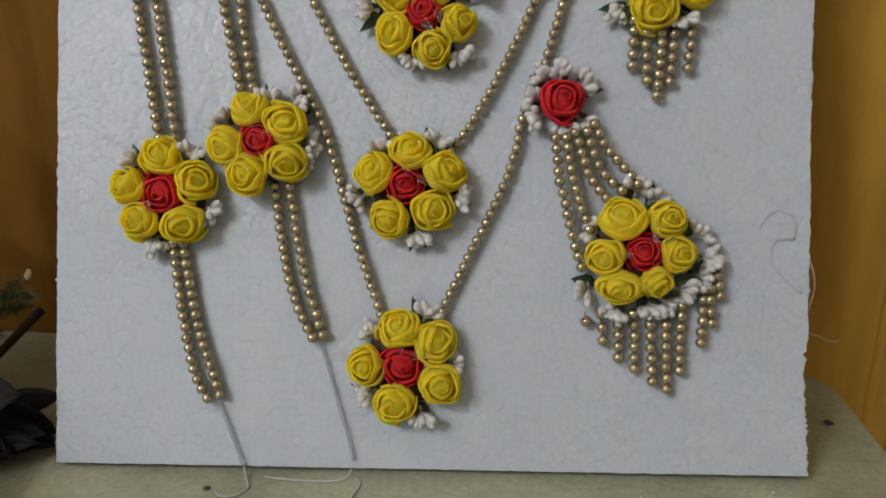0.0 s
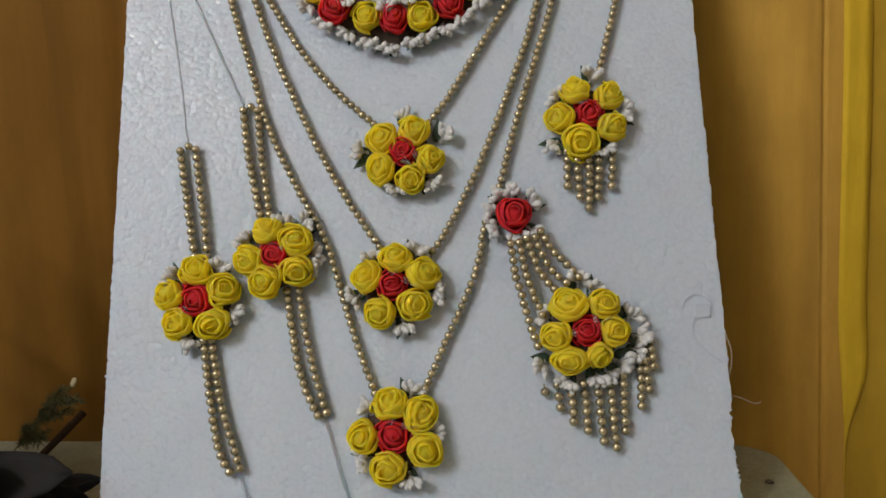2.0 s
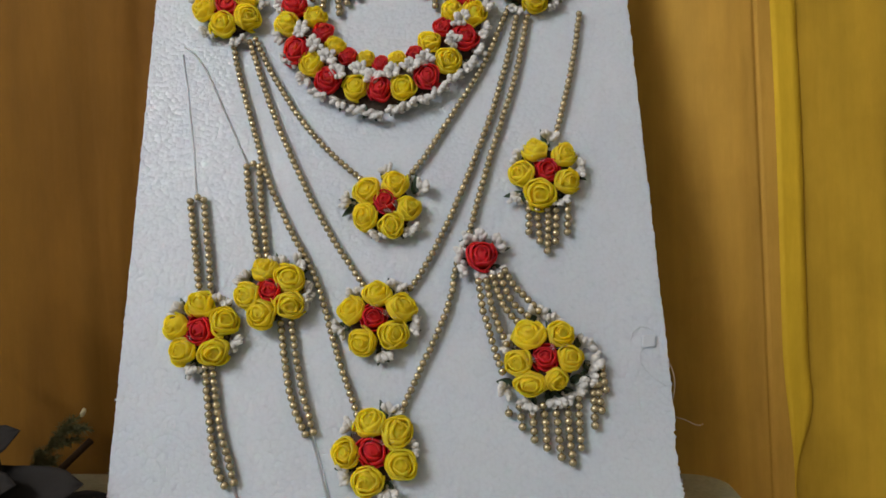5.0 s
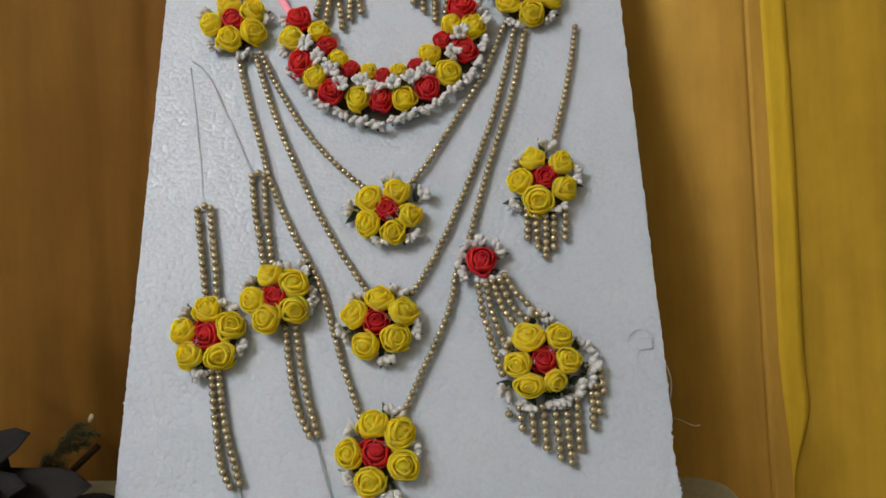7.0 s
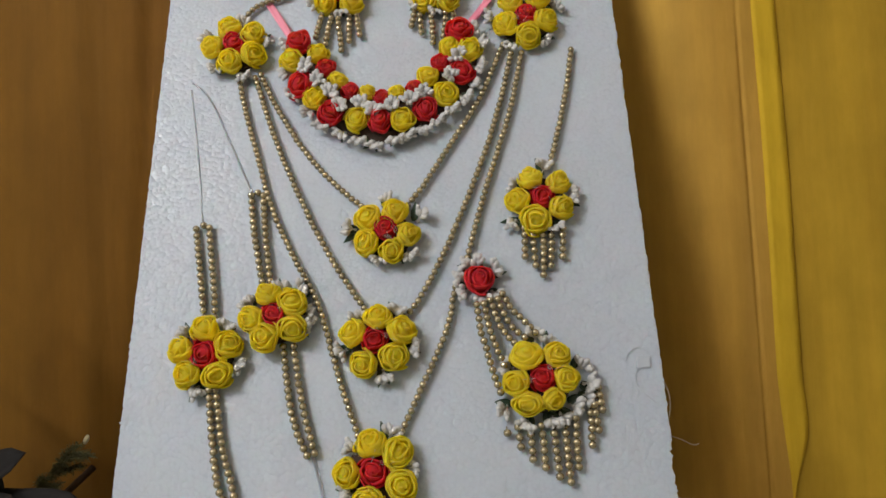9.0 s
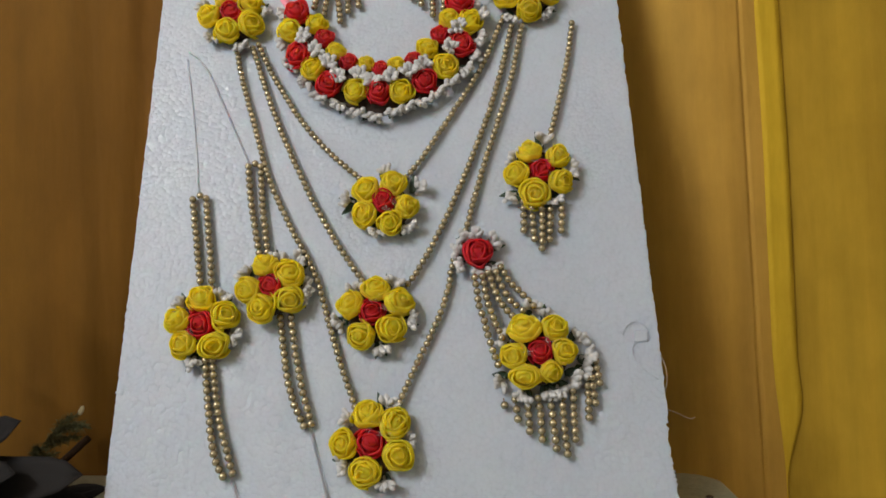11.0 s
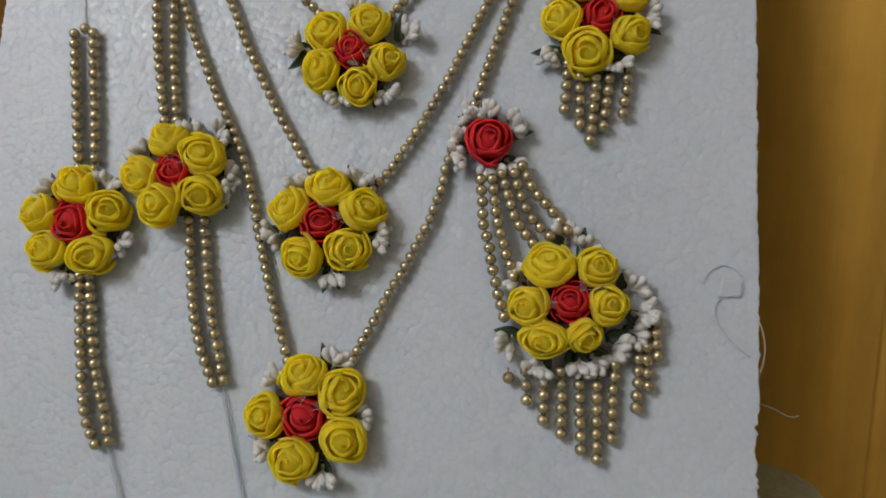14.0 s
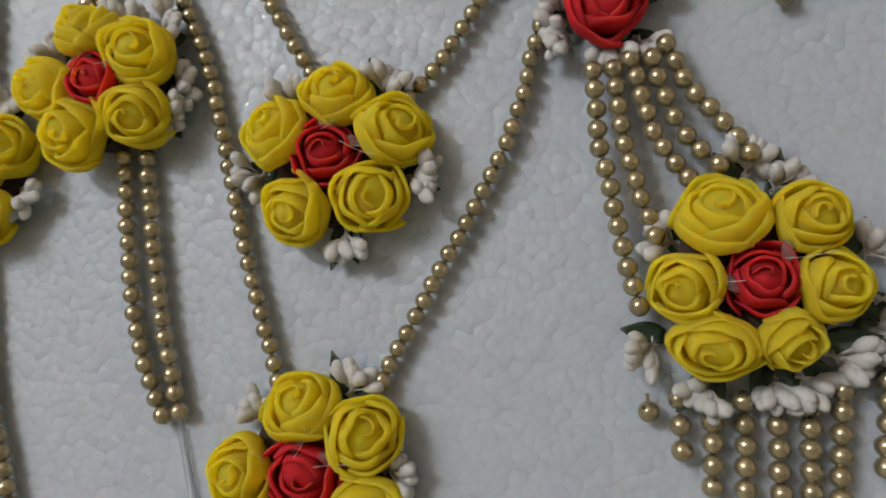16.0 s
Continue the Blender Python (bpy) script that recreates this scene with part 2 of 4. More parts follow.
def cord(bm, pts, radius, sides=6, taper=1.0):
    """A round cord along the points."""
    rings, up = [], Vector((0.31, 0.17, 0.93))
    for i, q in enumerate(pts):
        way = (pts[min(i + 1, len(pts) - 1)] - pts[max(i - 1, 0)]).normalized()
        side = way.cross(up).normalized()
        over = side.cross(way)
        r = radius * (1 + (taper - 1) * i / max(1, len(pts) - 1))
        rings.append([bm.verts.new(q + r * (math.cos(a) * side + math.sin(a) * over)) for a in (2 * math.pi * k / sides for k in range(sides))])
    for a, b in zip(rings, rings[1:]):
        for k in range(sides):
            bm.faces.new((a[k], a[(k + 1) % sides], b[(k + 1) % sides], b[k]))
    for ring in (rings[0][::-1], rings[-1]):
        bm.faces.new(ring)


def sheet(bm, outer, inner, rows, cols):
    """A closed curved sheet from two grids of points, its two faces."""
    grids = [[[bm.verts.new(g[i][j]) for j in range(cols)] for i in range(rows)] for g in (outer, inner)]
    o, n = grids
    for i in range(rows - 1):
        for j in range(cols - 1):
            bm.faces.new((o[i][j], o[i][j + 1], o[i + 1][j + 1], o[i + 1][j]))
            bm.faces.new((n[i][j], n[i + 1][j], n[i + 1][j + 1], n[i][j + 1]))
    for i in range(rows - 1):
        bm.faces.new((o[i][0], o[i + 1][0], n[i + 1][0], n[i][0]))
        bm.faces.new((o[i][-1], n[i][-1], n[i + 1][-1], o[i + 1][-1]))
    for j in range(cols - 1):
        bm.faces.new((o[0][j], n[0][j], n[0][j + 1], o[0][j + 1]))
        bm.faces.new((o[-1][j], o[-1][j + 1], n[-1][j + 1], n[-1][j]))


# ---- pieces of the flower jewellery ----
def petal(bm, a0, width, radius, rim, rim_z, lean, flare, ph, rows=9, cols=13, thick=0.115):
    """One cupped petal: it starts under the rose, bulges out and comes in again to its rim, whose lip may turn out. Its ends tuck under its neighbours."""
    grids = []
    for t in (0.0, thick):
        g = []
        for i in range(rows):
            q = i / (rows - 1)
            g.append([])
            for j in range(cols):
                s = j / (cols - 1)
                a = a0 + (s - 0.5) * width
                edge = abs(2 * s - 1) ** 2.6
                top = rim_z - 0.46 * edge * (rim_z + 0.35) + 0.035 * math.sin(5 * s + ph)
                b = ((1 - q) ** 3, 3 * q * (1 - q) ** 2, 3 * q * q * (1 - q), q ** 3)
                rho = b[0] * 0.45 * radius + b[1] * 1.10 * radius + b[2] * 1.13 * radius + b[3] * (rim + 0.10 * edge * radius)
                z = -0.62 * b[0] - 0.48 * b[1] + (0.45 * top - 0.05) * b[2] + top * b[3]
                lip = max(0.0, (q - 0.72) / 0.28) ** 2
                rho *= 1 + lean * (s - 0.5) + 0.05 * math.cos(3 * a + ph) + 0.03 * math.cos(5 * a + 2 * ph) - 0.05 * q * (1 - abs(2 * s - 1))
                rho += flare * lip * (1 - 0.6 * edge) - t * (1 - 0.45 * lip)
                at = Vector((rho * math.cos(a), rho * math.sin(a), z - (0.5 * t * lip)))
                g[-1].append(at + (0.02 + 0.045 * q) * noise.noise_vector(1.9 * at + Vector((ph, 9 * ph, 0))))
        grids.append(g)
    sheet(bm, grids[0], grids[1], rows, cols)


def rose_meshes(seed, mat):
    """A foam rose of radius 1: a rolled pointed bud, and thin petals that open round it in three rings, each rim lower than the last."""
    rnd = random.Random(seed)
    bm = bmesh.new()
    got = bmesh.ops.create_uvsphere(bm, u_segments=16, v_segments=10, radius=1.0, matrix=Matrix.Translation((0, 0, -0.08)) @ Matrix.Diagonal((0.66, 0.66, 0.70, 1)))
    for v in got["verts"]:
        v.co += 0.05 * noise.noise_vector(v.co * 2.2 + Vector((seed, 0, 0)))
    turn = rnd.uniform(0, 6.28)
    roll, off = rnd.uniform(2.6, 4.2), Vector((rnd.uniform(-0.07, 0.07), rnd.uniform(-0.07, 0.07), 0))
    grids = []
    rows, cols = 5, 26
    for thick in (0.0, 0.055):
        g = []
        for i in range(rows):
            q = i / (rows - 1)
            g.append([])
            for j in range(cols):
                t = j / (cols - 1)
                a, r = turn + roll * t, (0.08 + 0.24 * t) * (1.35 - 0.35 * q) - thick * (1 - 0.4 * q)
                g[-1].append(off + Vector((1.12 * r * math.cos(a), r * math.sin(a), 0.34 + q * (0.50 - 0.10 * t))))
        grids.append(g)
    sheet(bm, grids[0], grids[1], rows, cols)
    heart = finish(bm, "rose")
    heart.materials.append(mat)
    petals = []
    opened = rnd.uniform(-0.05, 0.07)
    for n, radius, rim, rim_z, flare in ((2, 0.62, 0.46, 0.76, 0.00), (3, 0.84, 0.70, 0.60, 0.02), (3, 0.98, 0.90 + opened, 0.30, 0.05)):
        turn += rnd.uniform(0.6, 1.4)
        for k in range(n):
            bm = bmesh.new()
            petal(bm, turn + 2 * math.pi * k / n + rnd.uniform(-0.2, 0.2), 2 * math.pi / n * rnd.uniform(1.12, 1.34), radius * rnd.uniform(0.97, 1.03), rim * rnd.uniform(0.95, 1.05),
                  rim_z + rnd.uniform(-0.10, 0.08), rnd.uniform(0.07, 0.14), flare * rnd.uniform(0.3, 1.7), rnd.uniform(0, 6))
            me = finish(bm, "petal")
            me.materials.append(mat)
            petals.append(me)
    return heart, petals


YELLOW_ROSES = [rose_meshes(11 + k, YELLOW) for k in range(9)]
RED_ROSES = [rose_meshes(51 + k, RED) for k in range(5)]


def add_rose(owner, meshes, m, label):
    heart, petals = meshes
    rose = part_of("rose", heart, None, owner, m, label)
    for me in petals:
        part_of("petal", me, None, rose)


def bead_mesh():
    """A drilled bead 5 mm across: a ball with a small dent at either end of its hole."""
    bm = bmesh.new()
    rings, n = [], 16
    for k in range(11):
        a = math.pi * (0.07 + 0.86 * k / 10)
        rings.append([bm.verts.new((0.00268 * math.sin(a) * math.cos(2 * math.pi * j / n), 0.00268 * math.cos(a), 0.00268 * math.sin(a) * math.sin(2 * math.pi * j / n))) for j in range(n)])
    for a, b in zip(rings, rings[1:]):
        for j in range(n):
            bm.faces.new((a[j], a[(j + 1) % n], b[(j + 1) % n], b[j]))
    for ring, y in ((rings[0], 0.0014), (rings[-1], -0.0014)):
        tip = bm.verts.new((0, y, 0))
        for j in range(n):
            bm.faces.new((ring[j], ring[(j + 1) % n], tip)).material_index = 1
    me = finish(bm, "bead")
    me.materials.append(PEARL)
    me.materials.append(SPECK)
    return me


BEAD = bead_mesh()


def bud_mesh(seed):
    """One dried oval bud, 6 mm long, along +z on a thin stem that runs down to its root."""
    bm = bmesh.new()
    rings, n = [], 10
    outline = [(0.0003, -0.0072), (0.0003, -0.0040), (0.0004, -0.0029)] + [(0.00185 * math.sin(a) * (1 - 0.12 * math.cos(a)), -0.0029 * math.cos(a)) for a in (0.45, 0.85, 1.3, 1.75, 2.2, 2.65, 2.95)]
    for r, z in outline:
        rings.append([bm.verts.new((r * math.cos(2 * math.pi * j / n), 0.92 * r * math.sin(2 * math.pi * j / n), z)) for j in range(n)])
    for p, q in zip(rings, rings[1:]):
        for j in range(n):
            bm.faces.new((p[j], p[(j + 1) % n], q[(j + 1) % n], q[j]))
    bm.faces.new(rings[0][::-1])
    bm.faces.new(rings[-1])
    for v in bm.verts:
        v.co += 0.00032 * noise.noise_vector(v.co * 650 + Vector((seed, 0, 0)))
    me = finish(bm, "bud")
    me.materials.append(BUD)
    return me


BUDS = [bud_mesh(70 + k) for k in range(6)]


def spray_plan(seed, count, reach, spread):
    """A small knob, and the poses of the buds that fan out from it along +x."""
    rnd = random.Random(seed)
    bm = bmesh.new()
    root = Vector((-0.006, 0, -0.002))
    bmesh.ops.create_uvsphere(bm, u_segments=8, v_segments=6, radius=0.0013, matrix=Matrix.Translation(root))
    poses = []
    for k in range(count):
        a = (k / max(1, count - 1) - 0.5) * 1.9 * spread + rnd.uniform(-0.25, 0.25)
        far, up = rnd.uniform(0.35, 1.0) * reach, rnd.uniform(-0.1, 0.9)
        way = Vector((math.cos(a), math.sin(a), up * 0.8)).normalized()
        at = Vector((-0.003, 0, 0.0008)) + far * way
        way = (way * 0.6 + (at - root).normalized() * 0.6).normalized()
        poses.append(Matrix.Translation(at) @ way.to_track_quat("Z", "Y").to_matrix().to_4x4() @ Matrix.Diagonal((*[rnd.uniform(0.85, 1.15) for _ in range(3)], 1)))
    me = finish(bm, "bud_spray")
    me.materials.append(BUD)
    return me, poses


FANS = [spray_plan(170 + k, 9 + k % 3, 0.0080, 1.15) for k in range(7)]
TIGHT = [spray_plan(190 + k, 11, 0.0066, 2.6) for k in range(5)]


def leaf_mesh(seed, long_=0.013, wide=0.0035):
    """A thin cloth leaf along +x, folded at its midrib and curled at the tip."""
    rnd = random.Random(seed)
    bm = bmesh.new()
    rows, cols, curl = 7, 5, rnd.uniform(0.1, 0.35)
    grids = []
    for thick in (0.0, 0.0003):
        g = []
        for i in range(rows):
            q = i / (rows - 1)
            half = wide * math.sin(math.pi * (0.12 + 0.88 * q) ** 0.8) + 0.0002
            g.append([])
            for j in range(cols):
                s = 2 * j / (cols - 1) - 1
                g[-1].append(Vector((long_ * q, s * half, curl * long_ * q * q + 0.35 * abs(s) * half - thick)))
        grids.append(g)
    sheet(bm, grids[0], grids[1], rows, cols)
    me = finish(bm, "leaf")
    me.materials.append(LEAF)
    return me


LEAVES = [leaf_mesh(120 + k, 0.011 + 0.0015 * k, 0.0028 + 0.0004 * (k % 3)) for k in range(4)]


def blob_base(bm, centre, radius, thick, seed, lobes=40):
    """An uneven flat pad of felt."""
    top, low = [], []
    for k in range(lobes):
        a = 2 * math.pi * k / lobes
        r = radius * (1 + 0.10 * noise.noise(Vector((2 * math.cos(a), 2 * math.sin(a), seed))))
        q = centre + Vector((r * math.cos(a), r * math.sin(a), 0))
        low.append(bm.verts.new(q))
        top.append(bm.verts.new(q * 1.0 + (centre - q) * 0.04 + Vector((0, 0, thick))))
    bm.faces.new(top)
    bm.faces.new(low[::-1])
    for k in range(lobes):
        bm.faces.new((low[k], low[(k + 1) % lobes], top[(k + 1) % lobes], top[k]))


SERIAL = [0]


def flower(owner, origin, roses, buds, lift=0.0):
    """A rosette: felt pad, a red heart rose with yellow ones round it, sprays of buds and leaves at its rim. A rose: x, y and its two half widths."""
    SERIAL[0] += 1
    rnd = random.Random(900 + SERIAL[0])
    o = Vector((*origin, 0))
    mid = sum((Vector((*r[:2], 0)) for r in roses), Vector()) / len(roses) - o
    reach = max((Vector((*r[:2], 0)) - o - mid).length for r in roses) + 0.001
    bm = bmesh.new()
    blob_base(bm, mid + Vector((0, 0, 0.0002)), max(0.008, reach), 0.003 + lift, SERIAL[0])
    part("felt_pad", bm, FELT, owner, "dark brown felt backing pad", smooth=False)
    for k, (x, y, wide, tall) in enumerate(roses):
        at = Vector((x, y, 0)) - o
        red = k == 0
        out = at - mid
        if red and len(roses) > 1:
            wide, tall = 1.12 * wide, 1.10 * tall
        if red:
            tip = Matrix.Rotation(rnd.uniform(-0.15, 0.15), 4, "X") @ Matrix.Rotation(rnd.uniform(-0.15, 0.15), 4, "Y")
        else:
            axis = Vector((-out.y, out.x, 0)).normalized() if out.length > 1e-4 else Vector((1, 0, 0))
            tip = Matrix.Rotation(rnd.uniform(0.15, 0.55), 4, axis) @ Matrix.Rotation(rnd.uniform(-0.2, 0.2), 4, "X")
        m = Matrix.Translation(at + Vector((0, 0, lift + (0.0090 if red and len(roses) > 1 else 0.0098)))) @ tip
        m = m @ Matrix.Diagonal((wide, tall, 0.0106 * rnd.uniform(0.94, 1.08), 1)) @ Matrix.Rotation(rnd.uniform(0, 6.28), 4, "Z")
        add_rose(owner, rnd.choice(RED_ROSES if red else YELLOW_ROSES), m, "red foam rose" if red else "yellow foam rose")
    for b in buds:
        at = Vector((*b, 0)) - o
        spray(owner, at, at - mid, rnd, size=1.1)
    # thin strings of dried glue between the roses
    for k in range(2 if len(roses) > 1 else 0):
        a, b = Vector((*roses[0][:2], lift)) - o, Vector((*rnd.choice(roses[1:])[:2], lift)) - o
        side = Vector((-(b - a).y, (b - a).x, 0)) * rnd.uniform(-0.5, 0.5)
        bm = bmesh.new()
        cord(bm, glide([a.lerp(b, 0.3) + Vector((0, 0, 0.0165)), a.lerp(b, 0.5) + side * 0.5 + Vector((0, 0, 0.0140)), a.lerp(b, 0.75) + side + Vector((0, 0, 0.0178))], 0.0015), 0.00007, 5)
        part("glue_string", bm, NYLON, owner, "clear string of dried glue")
        bm = bmesh.new()
        got = bmesh.ops.create_icosphere(bm, subdivisions=2, radius=1.0)
        for v in got["verts"]:
            v.co += 0.35 * noise.noise_vector(1.3 * v.co + Vector((SERIAL[0], k, 0)))
        spot = Matrix.Translation(a.lerp(b, 0.45) + Vector((0, 0, 0.0125))) @ Matrix.Rotation(rnd.uniform(0, 6.28), 4, "Z") @ Matrix.Diagonal((0.0034, 0.0018, 0.0012, 1))
        bmesh.ops.transform(bm, matrix=spot, verts=bm.verts)
        part("glue_drop", bm, GLUE, owner, "clear drop of dried glue")


def spray(owner, at, out, rnd, plans=None, high=0.0048, leafy=True, size=1.0):
    turn = math.atan2(out.y, out.x) + rnd.uniform(-0.3, 0.3)
    m = Matrix.Translation(at + Vector((0, 0, high))) @ Matrix.Rotation(turn, 4, "Z")
    stems, poses = rnd.choice(plans or FANS)
    stem = part_of("bud_spray", stems, None, owner, m @ Matrix.Rotation(-rnd.uniform(0, 0.3), 4, "Y"), "spray of white oval buds")
    for q in poses:
        part_of("bud", rnd.choice(BUDS), None, stem, q @ Matrix.Diagonal((size, size, size, 1)))
    if leafy:
        for side in (-0.5, 0.45):
            if rnd.random() < 0.75:
                back = at - out.normalized() * 0.008 + Vector((0, 0, 0.002))
                lm = Matrix.Translation(back) @ Matrix.Rotation(turn + side + rnd.uniform(-0.3, 0.3), 4, "Z") @ Matrix.Rotation(-rnd.uniform(0, 0.25), 4, "Y")
                part_of("leaf", rnd.choice(LEAVES), None, owner, lm, "dark green cloth leaf")


PITCH = 0.0052


def strand(owner, origin, pts, high=0.0040, pitch=PITCH, tip=False, rise=0.0, size=1.0):
    """A string of gold beads along a smooth curve on the board."""
    SERIAL[0] += 1
    rnd = random.Random(SERIAL[0])
    o = Vector((*origin, 0))
    n = len(pts) - 1
    ps = [Vector((*p, high + rise * (1 - i / n))) - o for i, p in enumerate(pts)]
    fine = glide(ps, 0.0004)
    long_ = sum((b - a).length for a, b in zip(fine, fine[1:]))
    beads = glide(ps, 0.99999 * long_ / round(long_ / pitch)) if long_ > pitch else [ps[0]]
    bm = bmesh.new()
    cord(bm, beads if len(beads) > 1 else [ps[0], ps[-1]], 0.0005, 5)
    string = part("bead_strand", bm, CORD, owner, "string of round gold beads")
    for i, q in enumerate(beads):
        way = beads[min(i + 1, len(beads) - 1)] - beads[max(i - 1, 0)]
        turn = way.to_track_quat("Y", "Z").to_matrix().to_4x4() if way.length > 1e-6 else Matrix()
        jog = Vector((rnd.uniform(-1, 1), rnd.uniform(-1, 1), 0)) * 0.00022
        if tip and i == 0:
            # the last bead has rolled over and shows its hole
            turn = Matrix.Rotation(rnd.uniform(0.5, 1.0), 4, "X") @ Matrix.Rotation(rnd.uniform(-0.9, 0.9), 4, "Z") @ turn
        m = Matrix.Translation(q + jog) @ turn @ Matrix.Rotation(rnd.uniform(-0.2, 0.2), 4, "X") @ Matrix.Rotation(rnd.uniform(0, 6.28), 4, "Y")
        part_of("bead", BEAD, None, string, m @ Matrix.Diagonal((size, size, size, 1)))
    return string


def fringe(owner, origin, rows, high=0.0044):
    for x0, y0, x1, y1 in rows:
        a, b = Vector((x1, y1)), Vector((x0, y0))
        mid = a.lerp(b, 0.5) + Vector((0.0005 * math.sin(900 * x0), 0))
        strand(owner, origin, [tuple(a), tuple(mid), tuple(b)], high, 0.0057, True, size=1.1)


def wire(owner, origin, pts, radius=0.0003, mat=None, name="nylon_wire", high=0.0006, label="clear nylon wire"):
    o = Vector((*origin, 0))
    ps = [Vector((*p, high)) - o if len(p) == 2 else Vector(p) - o for p in pts]
    bm = bmesh.new()
    cord(bm, glide(ps, 0.003), radius, 6)
    return part(name, bm, mat or NYLON, owner, label)


def on_board(x, y):
    return BOARD @ Matrix.Translation((x, y, 0))


# ---- the room: floor, walls, ceiling ----
TOP = -0.0045  # the table's surface
LOW, HIGH = -0.75, 1.95


def slab(name, size, at, mat, label, category):
    bm = bmesh.new()
    box(bm, size, (0, 0, 0))
    me = finish(bm, name, False)
    me.materials.append(mat)
    ob = new(name, me)
    ob.location = at
    return tagged(ob, label, category, kind="structure")


slab("floor", (4.2, 2.7, 0.1), (0, -0.75, LOW - 0.05), FLOOR, "grey tiled room floor under the table", "floor")
slab("ceiling", (4.2, 2.7, 0.1), (0, -0.75, HIGH + 0.05), WALL, "plain cream painted ceiling", "ceiling")
slab("wall_north", (4.2, 0.1, HIGH - LOW), (0, 0.42, (HIGH + LOW) / 2), WALL, "plain cream wall behind the curtains", "wall")
slab("wall_south", (4.2, 0.1, HIGH - LOW), (0, -1.98, (HIGH + LOW) / 2), WALL, "plain cream wall with the tube lamp", "wall")
slab("wall_west", (0.1, 2.3, HIGH - LOW), (-2.05, -0.78, (HIGH + LOW) / 2), WALL, "plain cream side wall", "wall")
slab("wall_east", (0.1, 2.3, HIGH - LOW), (2.05, -0.78, (HIGH + LOW) / 2), WALL, "plain cream side wall", "wall")

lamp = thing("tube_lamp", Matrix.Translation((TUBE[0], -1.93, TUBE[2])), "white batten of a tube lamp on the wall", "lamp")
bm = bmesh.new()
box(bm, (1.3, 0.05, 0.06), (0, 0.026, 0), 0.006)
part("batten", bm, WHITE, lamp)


# ---- curtains ----
def curtain(name, x0, x1, shape, mat, label):
    cols, rows, z0, z1 = int((x1 - x0) / 0.0015), 90, -0.71, 1.62
    bm = bmesh.new()
    grids = []
    for thick in (0.0, 0.0012):
        grids.append([[Vector((x, shape(x, z) + thick, z)) for x in (x0 + (x1 - x0) * j / cols for j in range(cols + 1))]
                      for z in (z0 + (z1 - z0) * i / rows for i in range(rows + 1))])
    sheet(bm, grids[0], grids[1], rows + 1, cols + 1)
    me = finish(bm, name)
    me.materials.append(mat)
    return tagged(new(name, me), label, "curtain")


def smooth(a, b, x):
    t = max(0.0, min(1.0, (x - a) / (b - a)))
    return t * t * (3 - 2 * t)


def left_folds(x, z):
    y = 0.215 + 0.010 * math.sin(17 * x + 0.5 * z + 0.6) + 0.005 * math.sin(41 * x - 1.1 * z)
    y += 0.008 * noise.noise(Vector((9 * x, 1.3 * z, 3.0))) + 0.05 * smooth(-0.36, -0.62, x)
    # two upright folds, each with one sharp side
    for edge, depth in ((-0.268 + 0.045 * (z - 0.2), 0.005), (-0.307 - 0.03 * (z - 0.2), 0.003)):
        y -= depth * smooth(edge + 0.008, edge - 0.014, x) * (1 - smooth(edge - 0.015, edge - 0.07, x))
    return y


def right_folds(x, z):
    y = 0.215 - 0.05 * smooth(0.18, 0.31, x) + 0.009 * math.sin(15 * x - 0.4 * z + 2.2) + 0.003 * math.sin(37 * x + 0.9 * z)
    y += 0.006 * noise.noise(Vector((8 * x, 1.2 * z, 7.0)))
    # a thin slit-like crease, broken once, with a short cross crease at its top
    slit = 0.0038 * smooth(0.105, 0.085, z) + 0.0025 * smooth(0.100, 0.125, z) * smooth(0.50, 0.40, z)
    y += slit * math.exp(-((x - 0.330 + 0.015 * z) / 0.0014) ** 2)
    return y + 0.002 * smooth(0.330, 0.324, x) * smooth(0.298, 0.313, x) * smooth(0.06, 0.094, z) * smooth(0.10, 0.095, z)


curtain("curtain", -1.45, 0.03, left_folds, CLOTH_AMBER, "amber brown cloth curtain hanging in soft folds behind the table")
bronze = curtain("curtain", 0.0, 0.352, right_folds, CLOTH_SHADE_LIFT, "bronze yellow cloth curtain, lightened against the board shadow, with one narrow highlight strip")
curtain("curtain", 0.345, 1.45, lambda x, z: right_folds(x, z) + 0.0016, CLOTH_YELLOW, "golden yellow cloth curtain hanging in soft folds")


def sheen_strip():
    """A narrow brighter strip of cloth that stands in for a satin highlight and tapers off above the table."""
    grids = []
    for thick in (0.0, 0.0006):
        g = []
        for i in range(61):
            z = -0.06 + 1.6 * (i / 60) ** 1.5
            left = 0.342 + 0.008 * smooth(0.10, -0.03, z) - 0.004 * smooth(0.25, 0.5, z)
            wide = 0.0225 * smooth(-0.03, 0.05, z) + 0.001
            g.append([Vector((left + wide * j / 4, right_folds(left + wide * j / 4, z) - 0.0008 + thick, z)) for j in range(5)])
        grids.append(g)
    bm = bmesh.new()
    sheet(bm, grids[0], grids[1], 61, 5)
    part("sheen_strip", bm, CLOTH_SHEEN, bronze, "bright yellow strip in place of a satin highlight")


sheen_strip()


